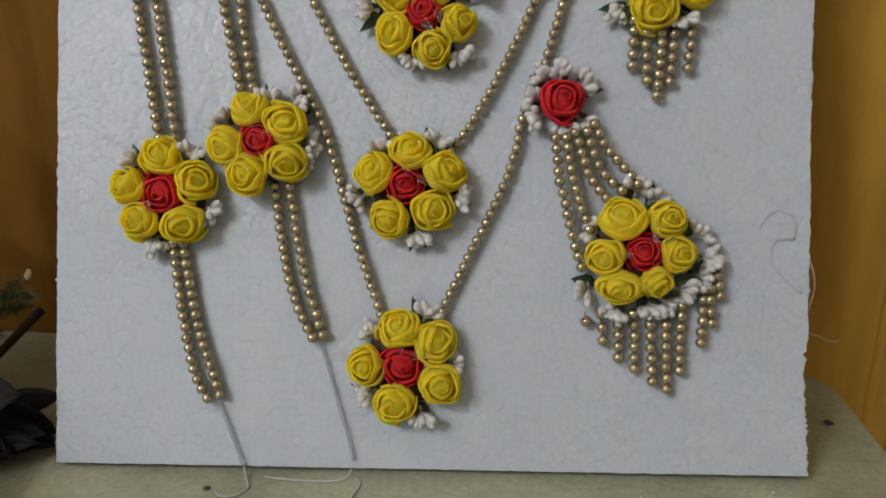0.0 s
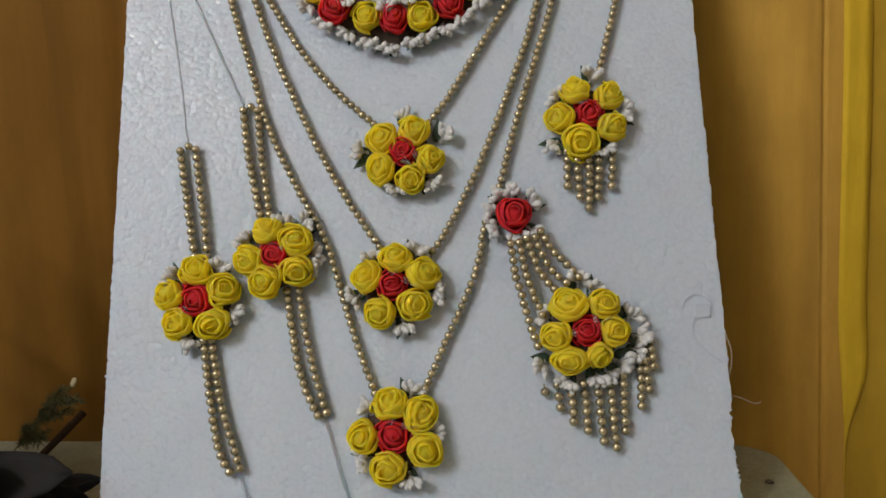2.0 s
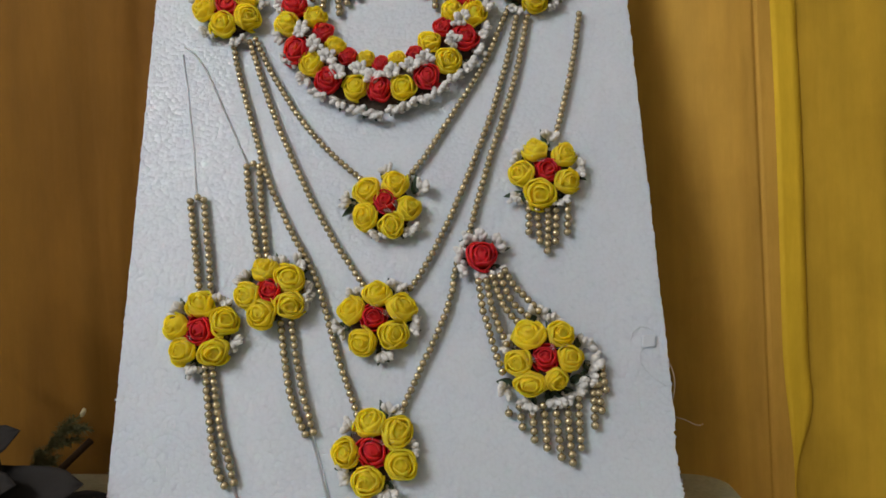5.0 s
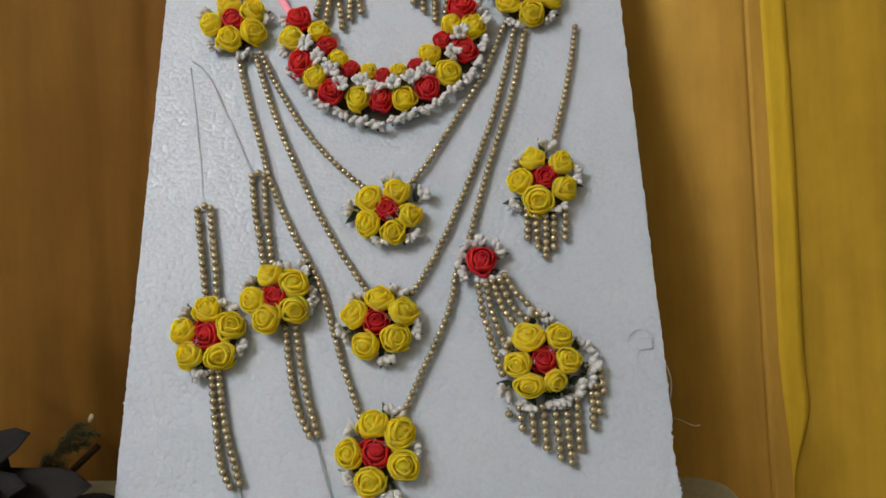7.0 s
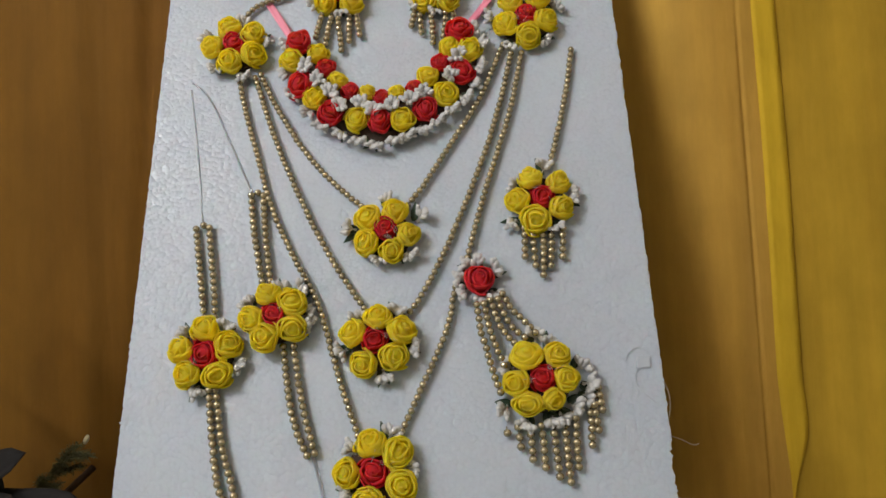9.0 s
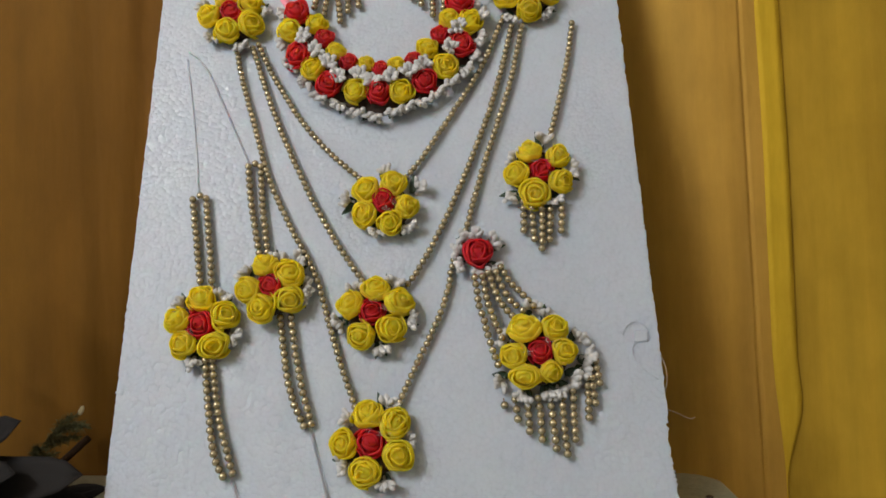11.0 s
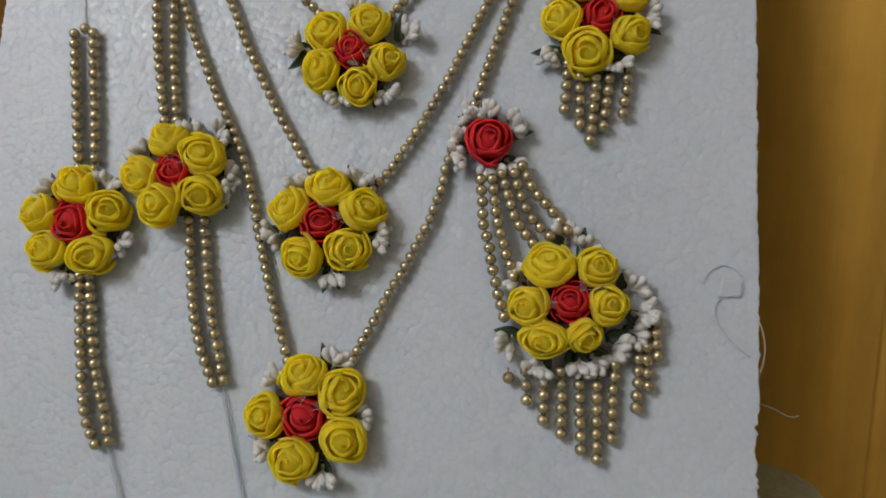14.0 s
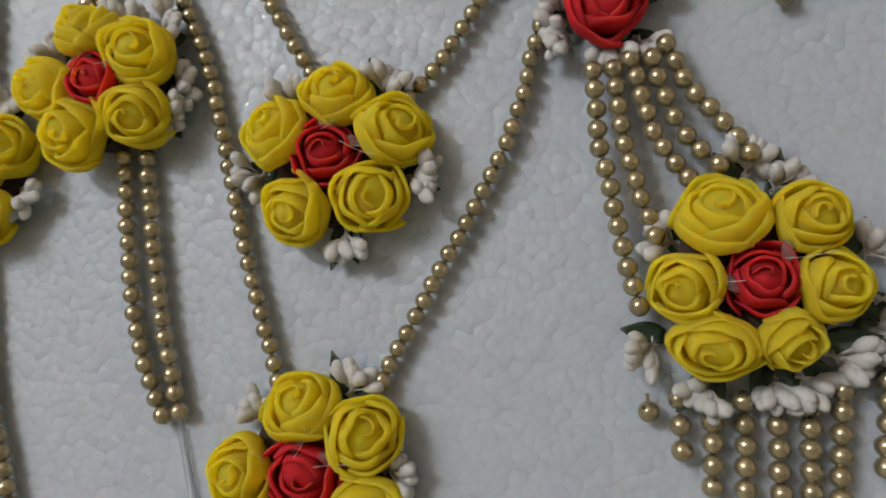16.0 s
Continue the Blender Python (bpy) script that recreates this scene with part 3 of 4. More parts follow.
# ---- table ----
def table():
    m = Matrix.Translation((0.268, 0.130, 0)) @ Matrix.Rotation(radians(-4.8), 4, "Z")
    t = thing("side_table", m, "worn grey-green side table with rounded corners", "table")
    long_, deep, r, thick = 0.95, 0.75, 0.030, 0.028
    ring = []
    for cx, cy, a0 in ((-r, -r, 0), (-long_ + r, -r, 90), (-long_ + r, -deep + r, 180), (-r, -deep + r, 270)):
        for k in range(9):
            a = radians(a0 + 90 * k / 8)
            ring.append(Vector((cx + r * math.cos(a), cy + r * math.sin(a), 0)))
    bm = bmesh.new()
    mid = Vector((-long_ / 2, -deep / 2, 0))
    levels = []
    for inset, z in ((0.004, TOP), (0.0012, TOP - 0.0012), (0, TOP - 0.004), (0, TOP - thick + 0.003), (0.003, TOP - thick)):
        levels.append([bm.verts.new(q + (mid - q).normalized() * inset + Vector((0, 0, z))) for q in ring])
    n = len(ring)
    for a, b in zip(levels, levels[1:]):
        for k in range(n):
            bm.faces.new((a[k], b[k], b[(k + 1) % n], a[(k + 1) % n]))
    bm.faces.new(levels[0])
    bm.faces.new(levels[-1][::-1])
    part("tabletop", bm, TABLE, t, smooth=False)
    for x in (-0.09, -long_ + 0.09):
        for y in (-0.09, -deep + 0.09):
            bm = bmesh.new()
            box(bm, (0.045, 0.045, TOP - thick - LOW), (x, y, (TOP - thick + LOW) / 2), 0.005)
            part("leg", bm, TWIG, t, "dark wooden leg", smooth=False)


table()


# ---- the styrofoam board ----
def board():
    b = thing("styrofoam_board", BOARD, "white styrofoam board leaning back on the table, its cut edges crumbling", "board")
    tall, thick = 0.565, 0.015
    rnd = random.Random(4)
    ring = []

    def run(p, q, n, rough):
        way = Vector(q) - Vector(p)
        side = Vector((-way.y, way.x)).normalized()
        for k in range(n):
            s = k / n
            jag = rough * (noise.noise(Vector((p[0] * 50 + 60 * s, p[1] * 30, 1.0))) + 0.7 * rnd.uniform(-1, 1))
            ring.append(Vector(p) + way * s + side * (jag if k else 0))

    run((-0.1985, 0), (0.2, 0), 160, 0.00025)
    run((0.2, 0), (0.197, 0.055), 40, 0.0009)
    run((0.197, 0.055), (0.199, 0.075), 14, 0.0010)
    run((0.199, 0.075), (0.1998, tall), 200, 0.0007)
    run((0.1998, tall), (-0.1995, tall), 160, 0.0006)
    run((-0.1995, tall), (-0.1985, 0), 220, 0.0005)
    bm = bmesh.new()
    mid = Vector((0, tall / 2))
    levels = []
    for inset, z in ((0.0006, 0.0), (0.0, -0.0008), (0.0002, -0.006), (0.0, -thick + 0.001), (0.0008, -thick)):
        level = []
        for k, q in enumerate(ring):
            way = (mid - q).normalized() * (inset + 0.0007 * max(0, noise.noise(Vector((q.x * 260, q.y * 260, z * 300)))))
            low = q.y < 0.0008
            level.append(bm.verts.new((q.x + way.x, q.y if low else q.y + way.y, z)))
        levels.append(level)
    n = len(ring)
    for a, c in zip(levels, levels[1:]):
        for k in range(n):
            bm.faces.new((a[k], c[k], c[(k + 1) % n], a[(k + 1) % n]))
    bm.faces.new(levels[0])
    bm.faces.new(levels[-1][::-1])
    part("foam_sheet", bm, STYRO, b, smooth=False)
    # loose crumbs that still cling to the cut sides
    for k in range(26):
        v = rnd.uniform(0.01, 0.4)
        x = (0.1992 if rnd.random() < 0.45 else -0.1987) + rnd.uniform(-0.0006, 0.0006)
        bm = bmesh.new()
        bmesh.ops.create_icosphere(bm, subdivisions=1, radius=rnd.uniform(0.0006, 0.0014), matrix=Matrix.Translation((x, v, -rnd.uniform(0.001, 0.006))))
        part("foam_crumb", bm, STYRO, b)


board()


# ---- layered bead necklace with five rosettes ----
O = (0.0, 0.25)
necklace = thing("layered_necklace", on_board(*O), "three-tier gold bead necklace with yellow and red foam rosettes", "necklace")
strand(necklace, O, [(-0.1101, 0.3874), (-0.0954, 0.3557), (-0.0748, 0.3196), (-0.0505, 0.2873), (-0.0226, 0.26)])
strand(necklace, O, [(0.0989, 0.4068), (0.0773, 0.3568), (0.0519, 0.315), (0.03, 0.28), (0.0146, 0.2598)])
strand(necklace, O, [(-0.1149, 0.3848), (-0.0964, 0.3287), (-0.0781, 0.2835), (-0.0584, 0.2406), (-0.0398, 0.2068), (-0.0198, 0.1756)])
strand(necklace, O, [(0.1057, 0.3983), (0.0937, 0.3516), (0.0794, 0.3069), (0.0587, 0.2548), (0.0417, 0.2173), (0.0234, 0.1837), (0.0115, 0.1677)])
strand(necklace, O, [(-0.1292, 0.3855), (-0.1211, 0.3515), (-0.1092, 0.3108), (-0.0945, 0.2618), (-0.0755, 0.22), (-0.0568, 0.1847), (-0.046, 0.1513), (-0.0366, 0.1192), (-0.0238, 0.0817)])
strand(necklace, O, [(0.1145, 0.3978), (0.1023, 0.3457), (0.0885, 0.3038), (0.0749, 0.2639), (0.0658, 0.2327), (0.0595, 0.2118), (0.0494, 0.1871), (0.0442, 0.1629), (0.035, 0.1396), (0.0218, 0.1129), (0.0078, 0.0833)])
strand(necklace, O, [(-0.1289, 0.4431), (-0.123, 0.455), (-0.1117, 0.463), (-0.0956, 0.4683), (-0.0856, 0.474)])
flower(necklace, O, [(-0.1337, 0.4169, 0.0099, 0.0102), (-0.1387, 0.4326, 0.0110, 0.0114), (-0.1174, 0.4255, 0.0109, 0.0108), (-0.1156, 0.4043, 0.0115, 0.0111), (-0.1363, 0.3980, 0.0112, 0.0113), (-0.1527, 0.4139, 0.0099, 0.0115)], [(-0.1263, 0.4417), (-0.1066, 0.4197), (-0.1243, 0.3853), (-0.1504, 0.3947), (-0.16, 0.4279)], 0.0010)
flower(necklace, O, [(0.1209, 0.4330, 0.0098, 0.0097), (0.1091, 0.4481, 0.0114, 0.0114), (0.1315, 0.4492, 0.0114, 0.0114), (0.1380, 0.4261, 0.0112, 0.0115), (0.1212, 0.4106, 0.0112, 0.0114), (0.1022, 0.4245, 0.0108, 0.0123)], [(0.0885, 0.4344), (0.105, 0.4052), (0.1375, 0.4093), (0.1488, 0.4443)], 0.0010)
flower(necklace, O, [(-0.0034, 0.2390, 0.0084, 0.0096), (-0.0164, 0.2475, 0.0115, 0.0110), (0.0047, 0.2522, 0.0114, 0.0110), (0.0156, 0.2324, 0.0100, 0.0098), (0.0023, 0.2192, 0.0097, 0.0101), (-0.0178, 0.2268, 0.0102, 0.0109)], [(-0.0018, 0.265), (0.0263, 0.25), (0.0168, 0.2162), (-0.0095, 0.2136), (-0.0331, 0.2406)], 0.0005)
flower(necklace, O, [(-0.0117, 0.1494, 0.0087, 0.0091), (-0.0090, 0.1671, 0.0110, 0.0105), (0.0096, 0.1560, 0.0127, 0.0100), (0.0029, 0.1366, 0.0112, 0.0111), (-0.0194, 0.1319, 0.0107, 0.0105), (-0.0275, 0.1559, 0.0099, 0.0118)], [(0.005, 0.173), (-0.0252, 0.1699), (-0.0373, 0.1422), (0.0179, 0.1433), (-0.0053, 0.122)], 0.0005)
flower(necklace, O, [(-0.0120, 0.0567, 0.0100, 0.0107), (-0.0142, 0.0757, 0.0106, 0.0119), (0.0051, 0.0689, 0.0124, 0.0111), (0.0074, 0.0468, 0.0126, 0.0100), (-0.0159, 0.0368, 0.0107, 0.0117), (-0.0308, 0.0557, 0.0099, 0.0109)], [(0.0, 0.0845), (-0.0293, 0.0738), (0.015, 0.0597), (-0.0014, 0.028), (-0.0319, 0.0413)])

# ---- two bead bracelets, each with a rosette and loops of nylon wire ----
O = (-0.1364, 0.1432)
bracelet = thing("bracelet", on_board(*O), "gold bead bracelet with a yellow rosette, overlapped by its neighbour", "bracelet", "bracelets on the board")
for line in ([(-0.1541, 0.2463), (-0.1486, 0.2132), (-0.1449, 0.1908), (-0.1415, 0.1732)], [(-0.1436, 0.2469), (-0.1386, 0.2128), (-0.1354, 0.1905), (-0.1334, 0.173)], [(-0.1341, 0.1183), (-0.1312, 0.0974), (-0.1271, 0.0735), (-0.1224, 0.0512), (-0.1151, 0.0366)], [(-0.1287, 0.1183), (-0.1239, 0.0915), (-0.1192, 0.0707), (-0.1131, 0.0528), (-0.1084, 0.0385)], [(-0.1486, 0.2492), (-0.1484, 0.2488)]):
    strand(bracelet, O, line, pitch=0.0056, size=1.08)
flower(bracelet, O, [(-0.1380, 0.1440, 0.0105, 0.0104), (-0.1381, 0.1632, 0.0119, 0.0098), (-0.1198, 0.1501, 0.0117, 0.0106), (-0.1262, 0.1280, 0.0120, 0.0100), (-0.1495, 0.1293, 0.0107, 0.0097), (-0.1553, 0.1474, 0.0098, 0.0094)], [(-0.1564, 0.161), (-0.1236, 0.1657), (-0.112, 0.1348), (-0.1426, 0.1161)])
wire(bracelet, O, [(-0.1712, 0.3778), (-0.164, 0.3385), (-0.1555, 0.287), (-0.1524, 0.262), (-0.1498, 0.251)], 0.0006, CLEAR, "nylon_wire", 0.0007)
wire(bracelet, O, [(-0.1105, 0.0375)] + [(-0.1093, 0.0343), (-0.1032, 0.0186), (-0.0964, 0.0007)], 0.0012, CLEAR, "plastic_tube", 0.0013, "clear plastic tail")
O = (-0.0866, 0.1709)
bracelet = thing("bracelet", on_board(*O), "gold bead bracelet with a yellow rosette touching a necklace string", "bracelet", "bracelets on the board")
for line in ([(-0.1119, 0.2735), (-0.1071, 0.239), (-0.1025, 0.216), (-0.0991, 0.2002)], [(-0.1021, 0.2731), (-0.0983, 0.2387), (-0.0957, 0.2203), (-0.0927, 0.2)], [(-0.0802, 0.1486), (-0.0764, 0.1219), (-0.0717, 0.0981), (-0.0655, 0.0803), (-0.0595, 0.0693)], [(-0.0725, 0.1486), (-0.0674, 0.119), (-0.0618, 0.0953), (-0.0575, 0.0804), (-0.0544, 0.0704)], [(-0.1068, 0.2757), (-0.1066, 0.2753)]):
    strand(bracelet, O, line, pitch=0.0056, size=1.08)
flower(bracelet, O, [(-0.0866, 0.1714, 0.0091, 0.0094), (-0.0914, 0.1877, 0.0104, 0.0101), (-0.0729, 0.1802, 0.0119, 0.0109), (-0.0719, 0.1597, 0.0116, 0.0101), (-0.0928, 0.1545, 0.0117, 0.0116), (-0.1030, 0.1676, 0.0096, 0.0116)], [(-0.1082, 0.1835), (-0.0673, 0.1931), (-0.0606, 0.1726), (-0.0626, 0.1617), (-0.0822, 0.1948)], 0.0035)
wire(bracelet, O, [(-0.1706, 0.385), (-0.1605, 0.3765), (-0.149, 0.359), (-0.1375, 0.3335), (-0.1245, 0.305), (-0.1121, 0.2775)], 0.0008, CLEAR, "nylon_wire", 0.0007)
wire(bracelet, O, [(-0.0575, 0.0695)] + [(-0.0556, 0.0671), (-0.0482, 0.0419), (-0.0389, 0.0093), (-0.038, 0.0027)], 0.0012, CLEAR, "plastic_tube", 0.0013, "clear plastic tail")

# ---- forehead pendant: one bead string, a rosette and a bead fringe ----
O = (0.1205, 0.2576)
pendant = thing("forehead_pendant", on_board(*O), "yellow rosette pendant on a gold bead string with a bead fringe", "pendant")
strand(pendant, O, [(0.1574, 0.399), (0.1509, 0.3652), (0.1414, 0.3276), (0.131, 0.2925)])
fringe(pendant, O, [(0.1054, 0.2358, 0.1046, 0.2122), (0.1116, 0.2355, 0.1124, 0.2045), (0.12, 0.2351, 0.1178, 0.1969), (0.1266, 0.2348, 0.1241, 0.204), (0.1355, 0.2344, 0.1334, 0.211)])
flower(pendant, O, [(0.1211, 0.2594, 0.0088, 0.0092), (0.1127, 0.2759, 0.0104, 0.0105), (0.1349, 0.2715, 0.0095, 0.0107), (0.1360, 0.2497, 0.0093, 0.0112), (0.1146, 0.2399, 0.0125, 0.0124), (0.1008, 0.2571, 0.0101, 0.0111)], [(0.1249, 0.2891), (0.1468, 0.2611), (0.1306, 0.2338), (0.0961, 0.2387), (0.0993, 0.2737)])

# ---- hair brooch: red rose, five bead strings, a large rosette with a fringe ----
O = (0.11, 0.1161)
brooch = thing("hair_brooch", on_board(*O), "red rose joined by gold bead strings to a fringed yellow rosette", "brooch")
for line in ([(0.0654, 0.1739), (0.0676, 0.153), (0.0712, 0.1389), (0.0752, 0.1215), (0.0794, 0.1079)], [(0.0708, 0.1741), (0.074, 0.1551), (0.0783, 0.1402), (0.0833, 0.1273)], [(0.0754, 0.177), (0.0795, 0.1644), (0.0841, 0.1529), (0.0917, 0.1436)], [(0.0814, 0.1772), (0.0849, 0.1664), (0.0907, 0.1556), (0.0998, 0.1475)], [(0.0851, 0.181), (0.0912, 0.1694), (0.0992, 0.1608), (0.1079, 0.1506)]):
    strand(brooch, O, line, 0.0085, pitch=0.0055, rise=0.001, size=1.06)
fringe(brooch, O, [(0.0823, 0.0847, 0.0827, 0.08), (0.0906, 0.0839, 0.0916, 0.0701), (0.0987, 0.084, 0.0996, 0.0614), (0.1069, 0.0841, 0.1079, 0.0556), (0.1157, 0.0842, 0.1173, 0.0493), (0.1241, 0.0843, 0.1246, 0.0456), (0.1319, 0.0888, 0.1312, 0.0551), (0.1428, 0.0978, 0.142, 0.0696), (0.1462, 0.1037, 0.1474, 0.0797), (0.1499, 0.1096, 0.1513, 0.0938)])
flower(brooch, O, [(0.1095, 0.1162, 0.0084, 0.0088), (0.0995, 0.1330, 0.0128, 0.0110), (0.1216, 0.1329, 0.0100, 0.0094), (0.1268, 0.1155, 0.0097, 0.0099), (0.1164, 0.1009, 0.0086, 0.0079), (0.0978, 0.0985, 0.0117, 0.0090), (0.0903, 0.1131, 0.0118, 0.0084)], [(0.107, 0.1513), (0.1172, 0.1456), (0.0842, 0.127), (0.141, 0.127), (0.1458, 0.1125), (0.0802, 0.0957), (0.0963, 0.0843), (0.1151, 0.086), (0.1337, 0.0955), (0.1431, 0.1038), (0.1243, 0.0876)], 0.0040)
flower(brooch, O, [(0.0681, 0.1927, 0.0118, 0.0113)], [(0.058, 0.2071), (0.0529, 0.1961), (0.0545, 0.185), (0.0673, 0.2083), (0.0818, 0.202), (0.0812, 0.1811), (0.0705, 0.1793)], 0.0020)

# ---- pair of earrings ----
for place, roses, buds, rows in (((-0.0445, 0.4702), [(-0.0441, 0.4709), (-0.0554, 0.4562), (-0.0318, 0.4554), (-0.025, 0.4747), (-0.0445, 0.4897), (-0.0635, 0.4757)], [(-0.0425, 0.4479), (-0.0665, 0.4578)], [(-0.0583, 0.4495, -0.0636, 0.4239), (-0.0497, 0.449, -0.055, 0.4163), (-0.0451, 0.4488, -0.0409, 0.4091), (-0.0345, 0.4512, -0.0346, 0.4188), (-0.0285, 0.4509, -0.0252, 0.4242)]),
                                 ((0.0421, 0.465), [(0.0425, 0.4659), (0.0321, 0.453), (0.0536, 0.453), (0.0607, 0.471), (0.043, 0.4858), (0.0245, 0.4706)], [(0.0407, 0.4456), (0.0228, 0.4527)], [(0.0241, 0.4541, 0.0207, 0.4312), (0.0277, 0.4539, 0.029, 0.4236), (0.0372, 0.4503, 0.0391, 0.4124), (0.0512, 0.4495, 0.0482, 0.419), (0.0584, 0.4521, 0.0561, 0.4298)])):
    earring = thing("earring", on_board(*place), "yellow rosette earring with a fringe of gold beads", "earring", "pair of earrings")
    fringe(earring, place, rows)
    flower(earring, place, [(*r, 0.0098 if r == roses[0] else 0.0110, 0.0108) for r in roses], buds)


# ---- choker: crescent of red and yellow roses with white buds and pink ribbons ----
def choker():
    o = Vector((-0.007, 0.36, 0))
    ck = thing("choker", on_board(o.x, o.y), "crescent choker of red and yellow foam roses with pink ribbons", "necklace")
    outer = [(-0.0768, 0.4138, 0.0118, 0.0107), (-0.0825, 0.3968, 0.0110, 0.0118), (-0.0742, 0.3715, 0.0103, 0.0129), (-0.0618, 0.3582, 0.0107, 0.0110), (-0.0481, 0.3428, 0.0106, 0.0113), (-0.0259, 0.3363, 0.0106, 0.0112), (-0.0071, 0.3338, 0.0098, 0.0115), (0.0121, 0.3339, 0.0105, 0.0107), (0.0310, 0.3426, 0.0101, 0.0108), (0.0488, 0.3569, 0.0113, 0.0114), (0.0624, 0.3766, 0.0100, 0.0113), (0.0706, 0.3989, 0.0102, 0.0118), (0.0622, 0.4197, 0.0122, 0.0107)]
    inner = [(-0.0602, 0.4031, 0.0098, 0.0095), (-0.0530, 0.3884, 0.0085, 0.0084), (-0.0431, 0.3755, 0.0084, 0.0078), (-0.0319, 0.3649, 0.0072, 0.0082), (-0.0176, 0.3630, 0.0076, 0.0077), (-0.0057, 0.3569, 0.0071, 0.0076), (0.0072, 0.3612, 0.0071, 0.0071), (0.0215, 0.3649, 0.0071, 0.0072), (0.0337, 0.3754, 0.0096, 0.0088), (0.0451, 0.3888, 0.0082, 0.0083), (0.0528, 0.4039, 0.0092, 0.0098)]
    between = [(-0.0671, 0.3882), (-0.0567, 0.3753), (-0.0469, 0.3638), (-0.0386, 0.3497), (-0.0217, 0.3516), (-0.0113, 0.3446), (0.0018, 0.3477), (0.0169, 0.3529), (0.0278, 0.3588), (0.0495, 0.3731), (0.0563, 0.3918)]
    rim = [(-0.09, 0.4158), (-0.0896, 0.3858), (-0.0815, 0.364), (-0.0679, 0.3469), (-0.0556, 0.3328), (-0.0399, 0.324), (-0.0249, 0.317), (-0.0109, 0.3121), (0.0055, 0.3165), (0.0158, 0.3202), (0.028, 0.3249), (0.0408, 0.3323), (0.053, 0.3435), (0.0652, 0.3538), (0.0739, 0.3671), (0.0786, 0.3837), (0.0812, 0.4065), (0.0745, 0.4198)]
    rnd = random.Random(31)
    a = glide([Vector((*p, 0.0)) - o for p in rim], 0.006)
    b = glide([Vector((*p[:2], 0.0)) - o for p in inner], 0.003)
    bm = bmesh.new()
    top, low = [], []
    for k, q in enumerate(a):
        w = b[round(k * (len(b) - 1) / (len(a) - 1))]
        e, f = q.lerp(w, 0.12), w.lerp(q, -0.02)
        top.append((bm.verts.new(e + Vector((0, 0, 0.003))), bm.verts.new(f + Vector((0, 0, 0.003)))))
        low.append((bm.verts.new(e + Vector((0, 0, 0.0002))), bm.verts.new(f + Vector((0, 0, 0.0002)))))
    for k in range(len(top) - 1):
        (p, q), (r, s), (t, u), (v, w) = top[k], top[k + 1], low[k], low[k + 1]
        for face in ((p, q, s, r), (t, v, w, u), (p, r, v, t), (q, u, w, s)):
            bm.faces.new(face)
    for (p, q), (t, u) in ((top[0], low[0]), (top[-1], low[-1])):
        bm.faces.new((p, t, u, q))
    part("felt_pad", bm, FELT, ck, "dark brown felt crescent")
    mid = Vector((-0.007, 0.415, 0)) - o
    for row, high, red0 in ((outer, 0.0108, 0), (inner, 0.0088, 1)):
        for k, (x, y, wide, tall) in enumerate(row):
            at = Vector((x, y, 0)) - o
            red = k % 2 == red0
            out = at - mid
            axis = Vector((-out.y, out.x, 0)).normalized()
            m = Matrix.Translation(at + Vector((0, 0, high))) @ Matrix.Rotation(rnd.uniform(0.0, 0.4) * (1 if row is outer else -0.6), 4, axis)
            m = m @ Matrix.Diagonal((wide, tall, 0.5 * (wide + tall), 1)) @ Matrix.Rotation(rnd.uniform(0, 6.28), 4, "Z")
            add_rose(ck, rnd.choice(RED_ROSES if red else YELLOW_ROSES), m, "red foam rose" if red else "yellow foam rose")
    for p in between:
        at = Vector((*p, 0)) - o
        spray(ck, at, mid - at, rnd, TIGHT, 0.0140, False, 1.2)
    for p in rim:
        at = Vector((*p, 0)) - o
        spray(ck, at, at - mid, rnd, FANS, 0.0060, rnd.random() < 0.35, 1.22)
    for p, q in (((-0.0815, 0.4175), (-0.1085, 0.4650)), ((0.0690, 0.4262), (0.0965, 0.4670))):
        a, b = Vector((*p, 0.006)) - o, Vector((*q, 0.0022)) - o
        side = Vector((-(b - a).y, (b - a).x, 0)).normalized() * 0.0033
        bm = bmesh.new()
        grids = []
        for thick in (0.0, 0.0004):
            grids.append([[a.lerp(b, i / 10) + side * s + Vector((0, 0, 0.0007 * math.sin(6 * i / 10 + 2 * s) - thick)) for s in (-1, -0.5, 0, 0.5, 1)] for i in range(11)])
        sheet(bm, grids[0], grids[1], 11, 5)
        part("ribbon", bm, PINK, ck, "narrow pink satin ribbon")


choker()


# ---- loose threads and wire ----
O = (0.195, 0.11)
thread = thing("loose_thread", on_board(*O), "loose cream cotton thread caught on the board's cut edge", "thread")
wire(thread, O, [(0.1984, 0.113, 0.0005), (0.2003, 0.107, 0.001), (0.2012, 0.1012, 0.0008), (0.2008, 0.094, 0.0), (0.1992, 0.086, -0.002), (0.1988, 0.076, -0.004), (0.2035, 0.0735, -0.006),
                 (0.2085, 0.0722, -0.009), (0.2145, 0.0695, -0.012), (0.2195, 0.0685, -0.014), (0.2234, 0.0702, -0.0155)], 0.0003, COTTON, "thread", label="cream cotton thread")
scrap = thing("wire_scrap", on_board(0.18, 0.12), "curled scrap of clear nylon wire lying on the board", "wire")
wire(scrap, (0.18, 0.12), [(0.1728, 0.1285), (0.1751, 0.1341), (0.1812, 0.1383), (0.1878, 0.1366), (0.1915, 0.132), (0.1910, 0.1255), (0.1852, 0.1238), (0.1799, 0.1213), (0.1785, 0.116), (0.1806, 0.109), (0.187, 0.1015), (0.197, 0.0937)], 0.00028, FILM)
tape = thing("tape_scrap", on_board(0.186, 0.1275), "small crumpled scrap of clear tape stuck on the board", "tape")
grids = []
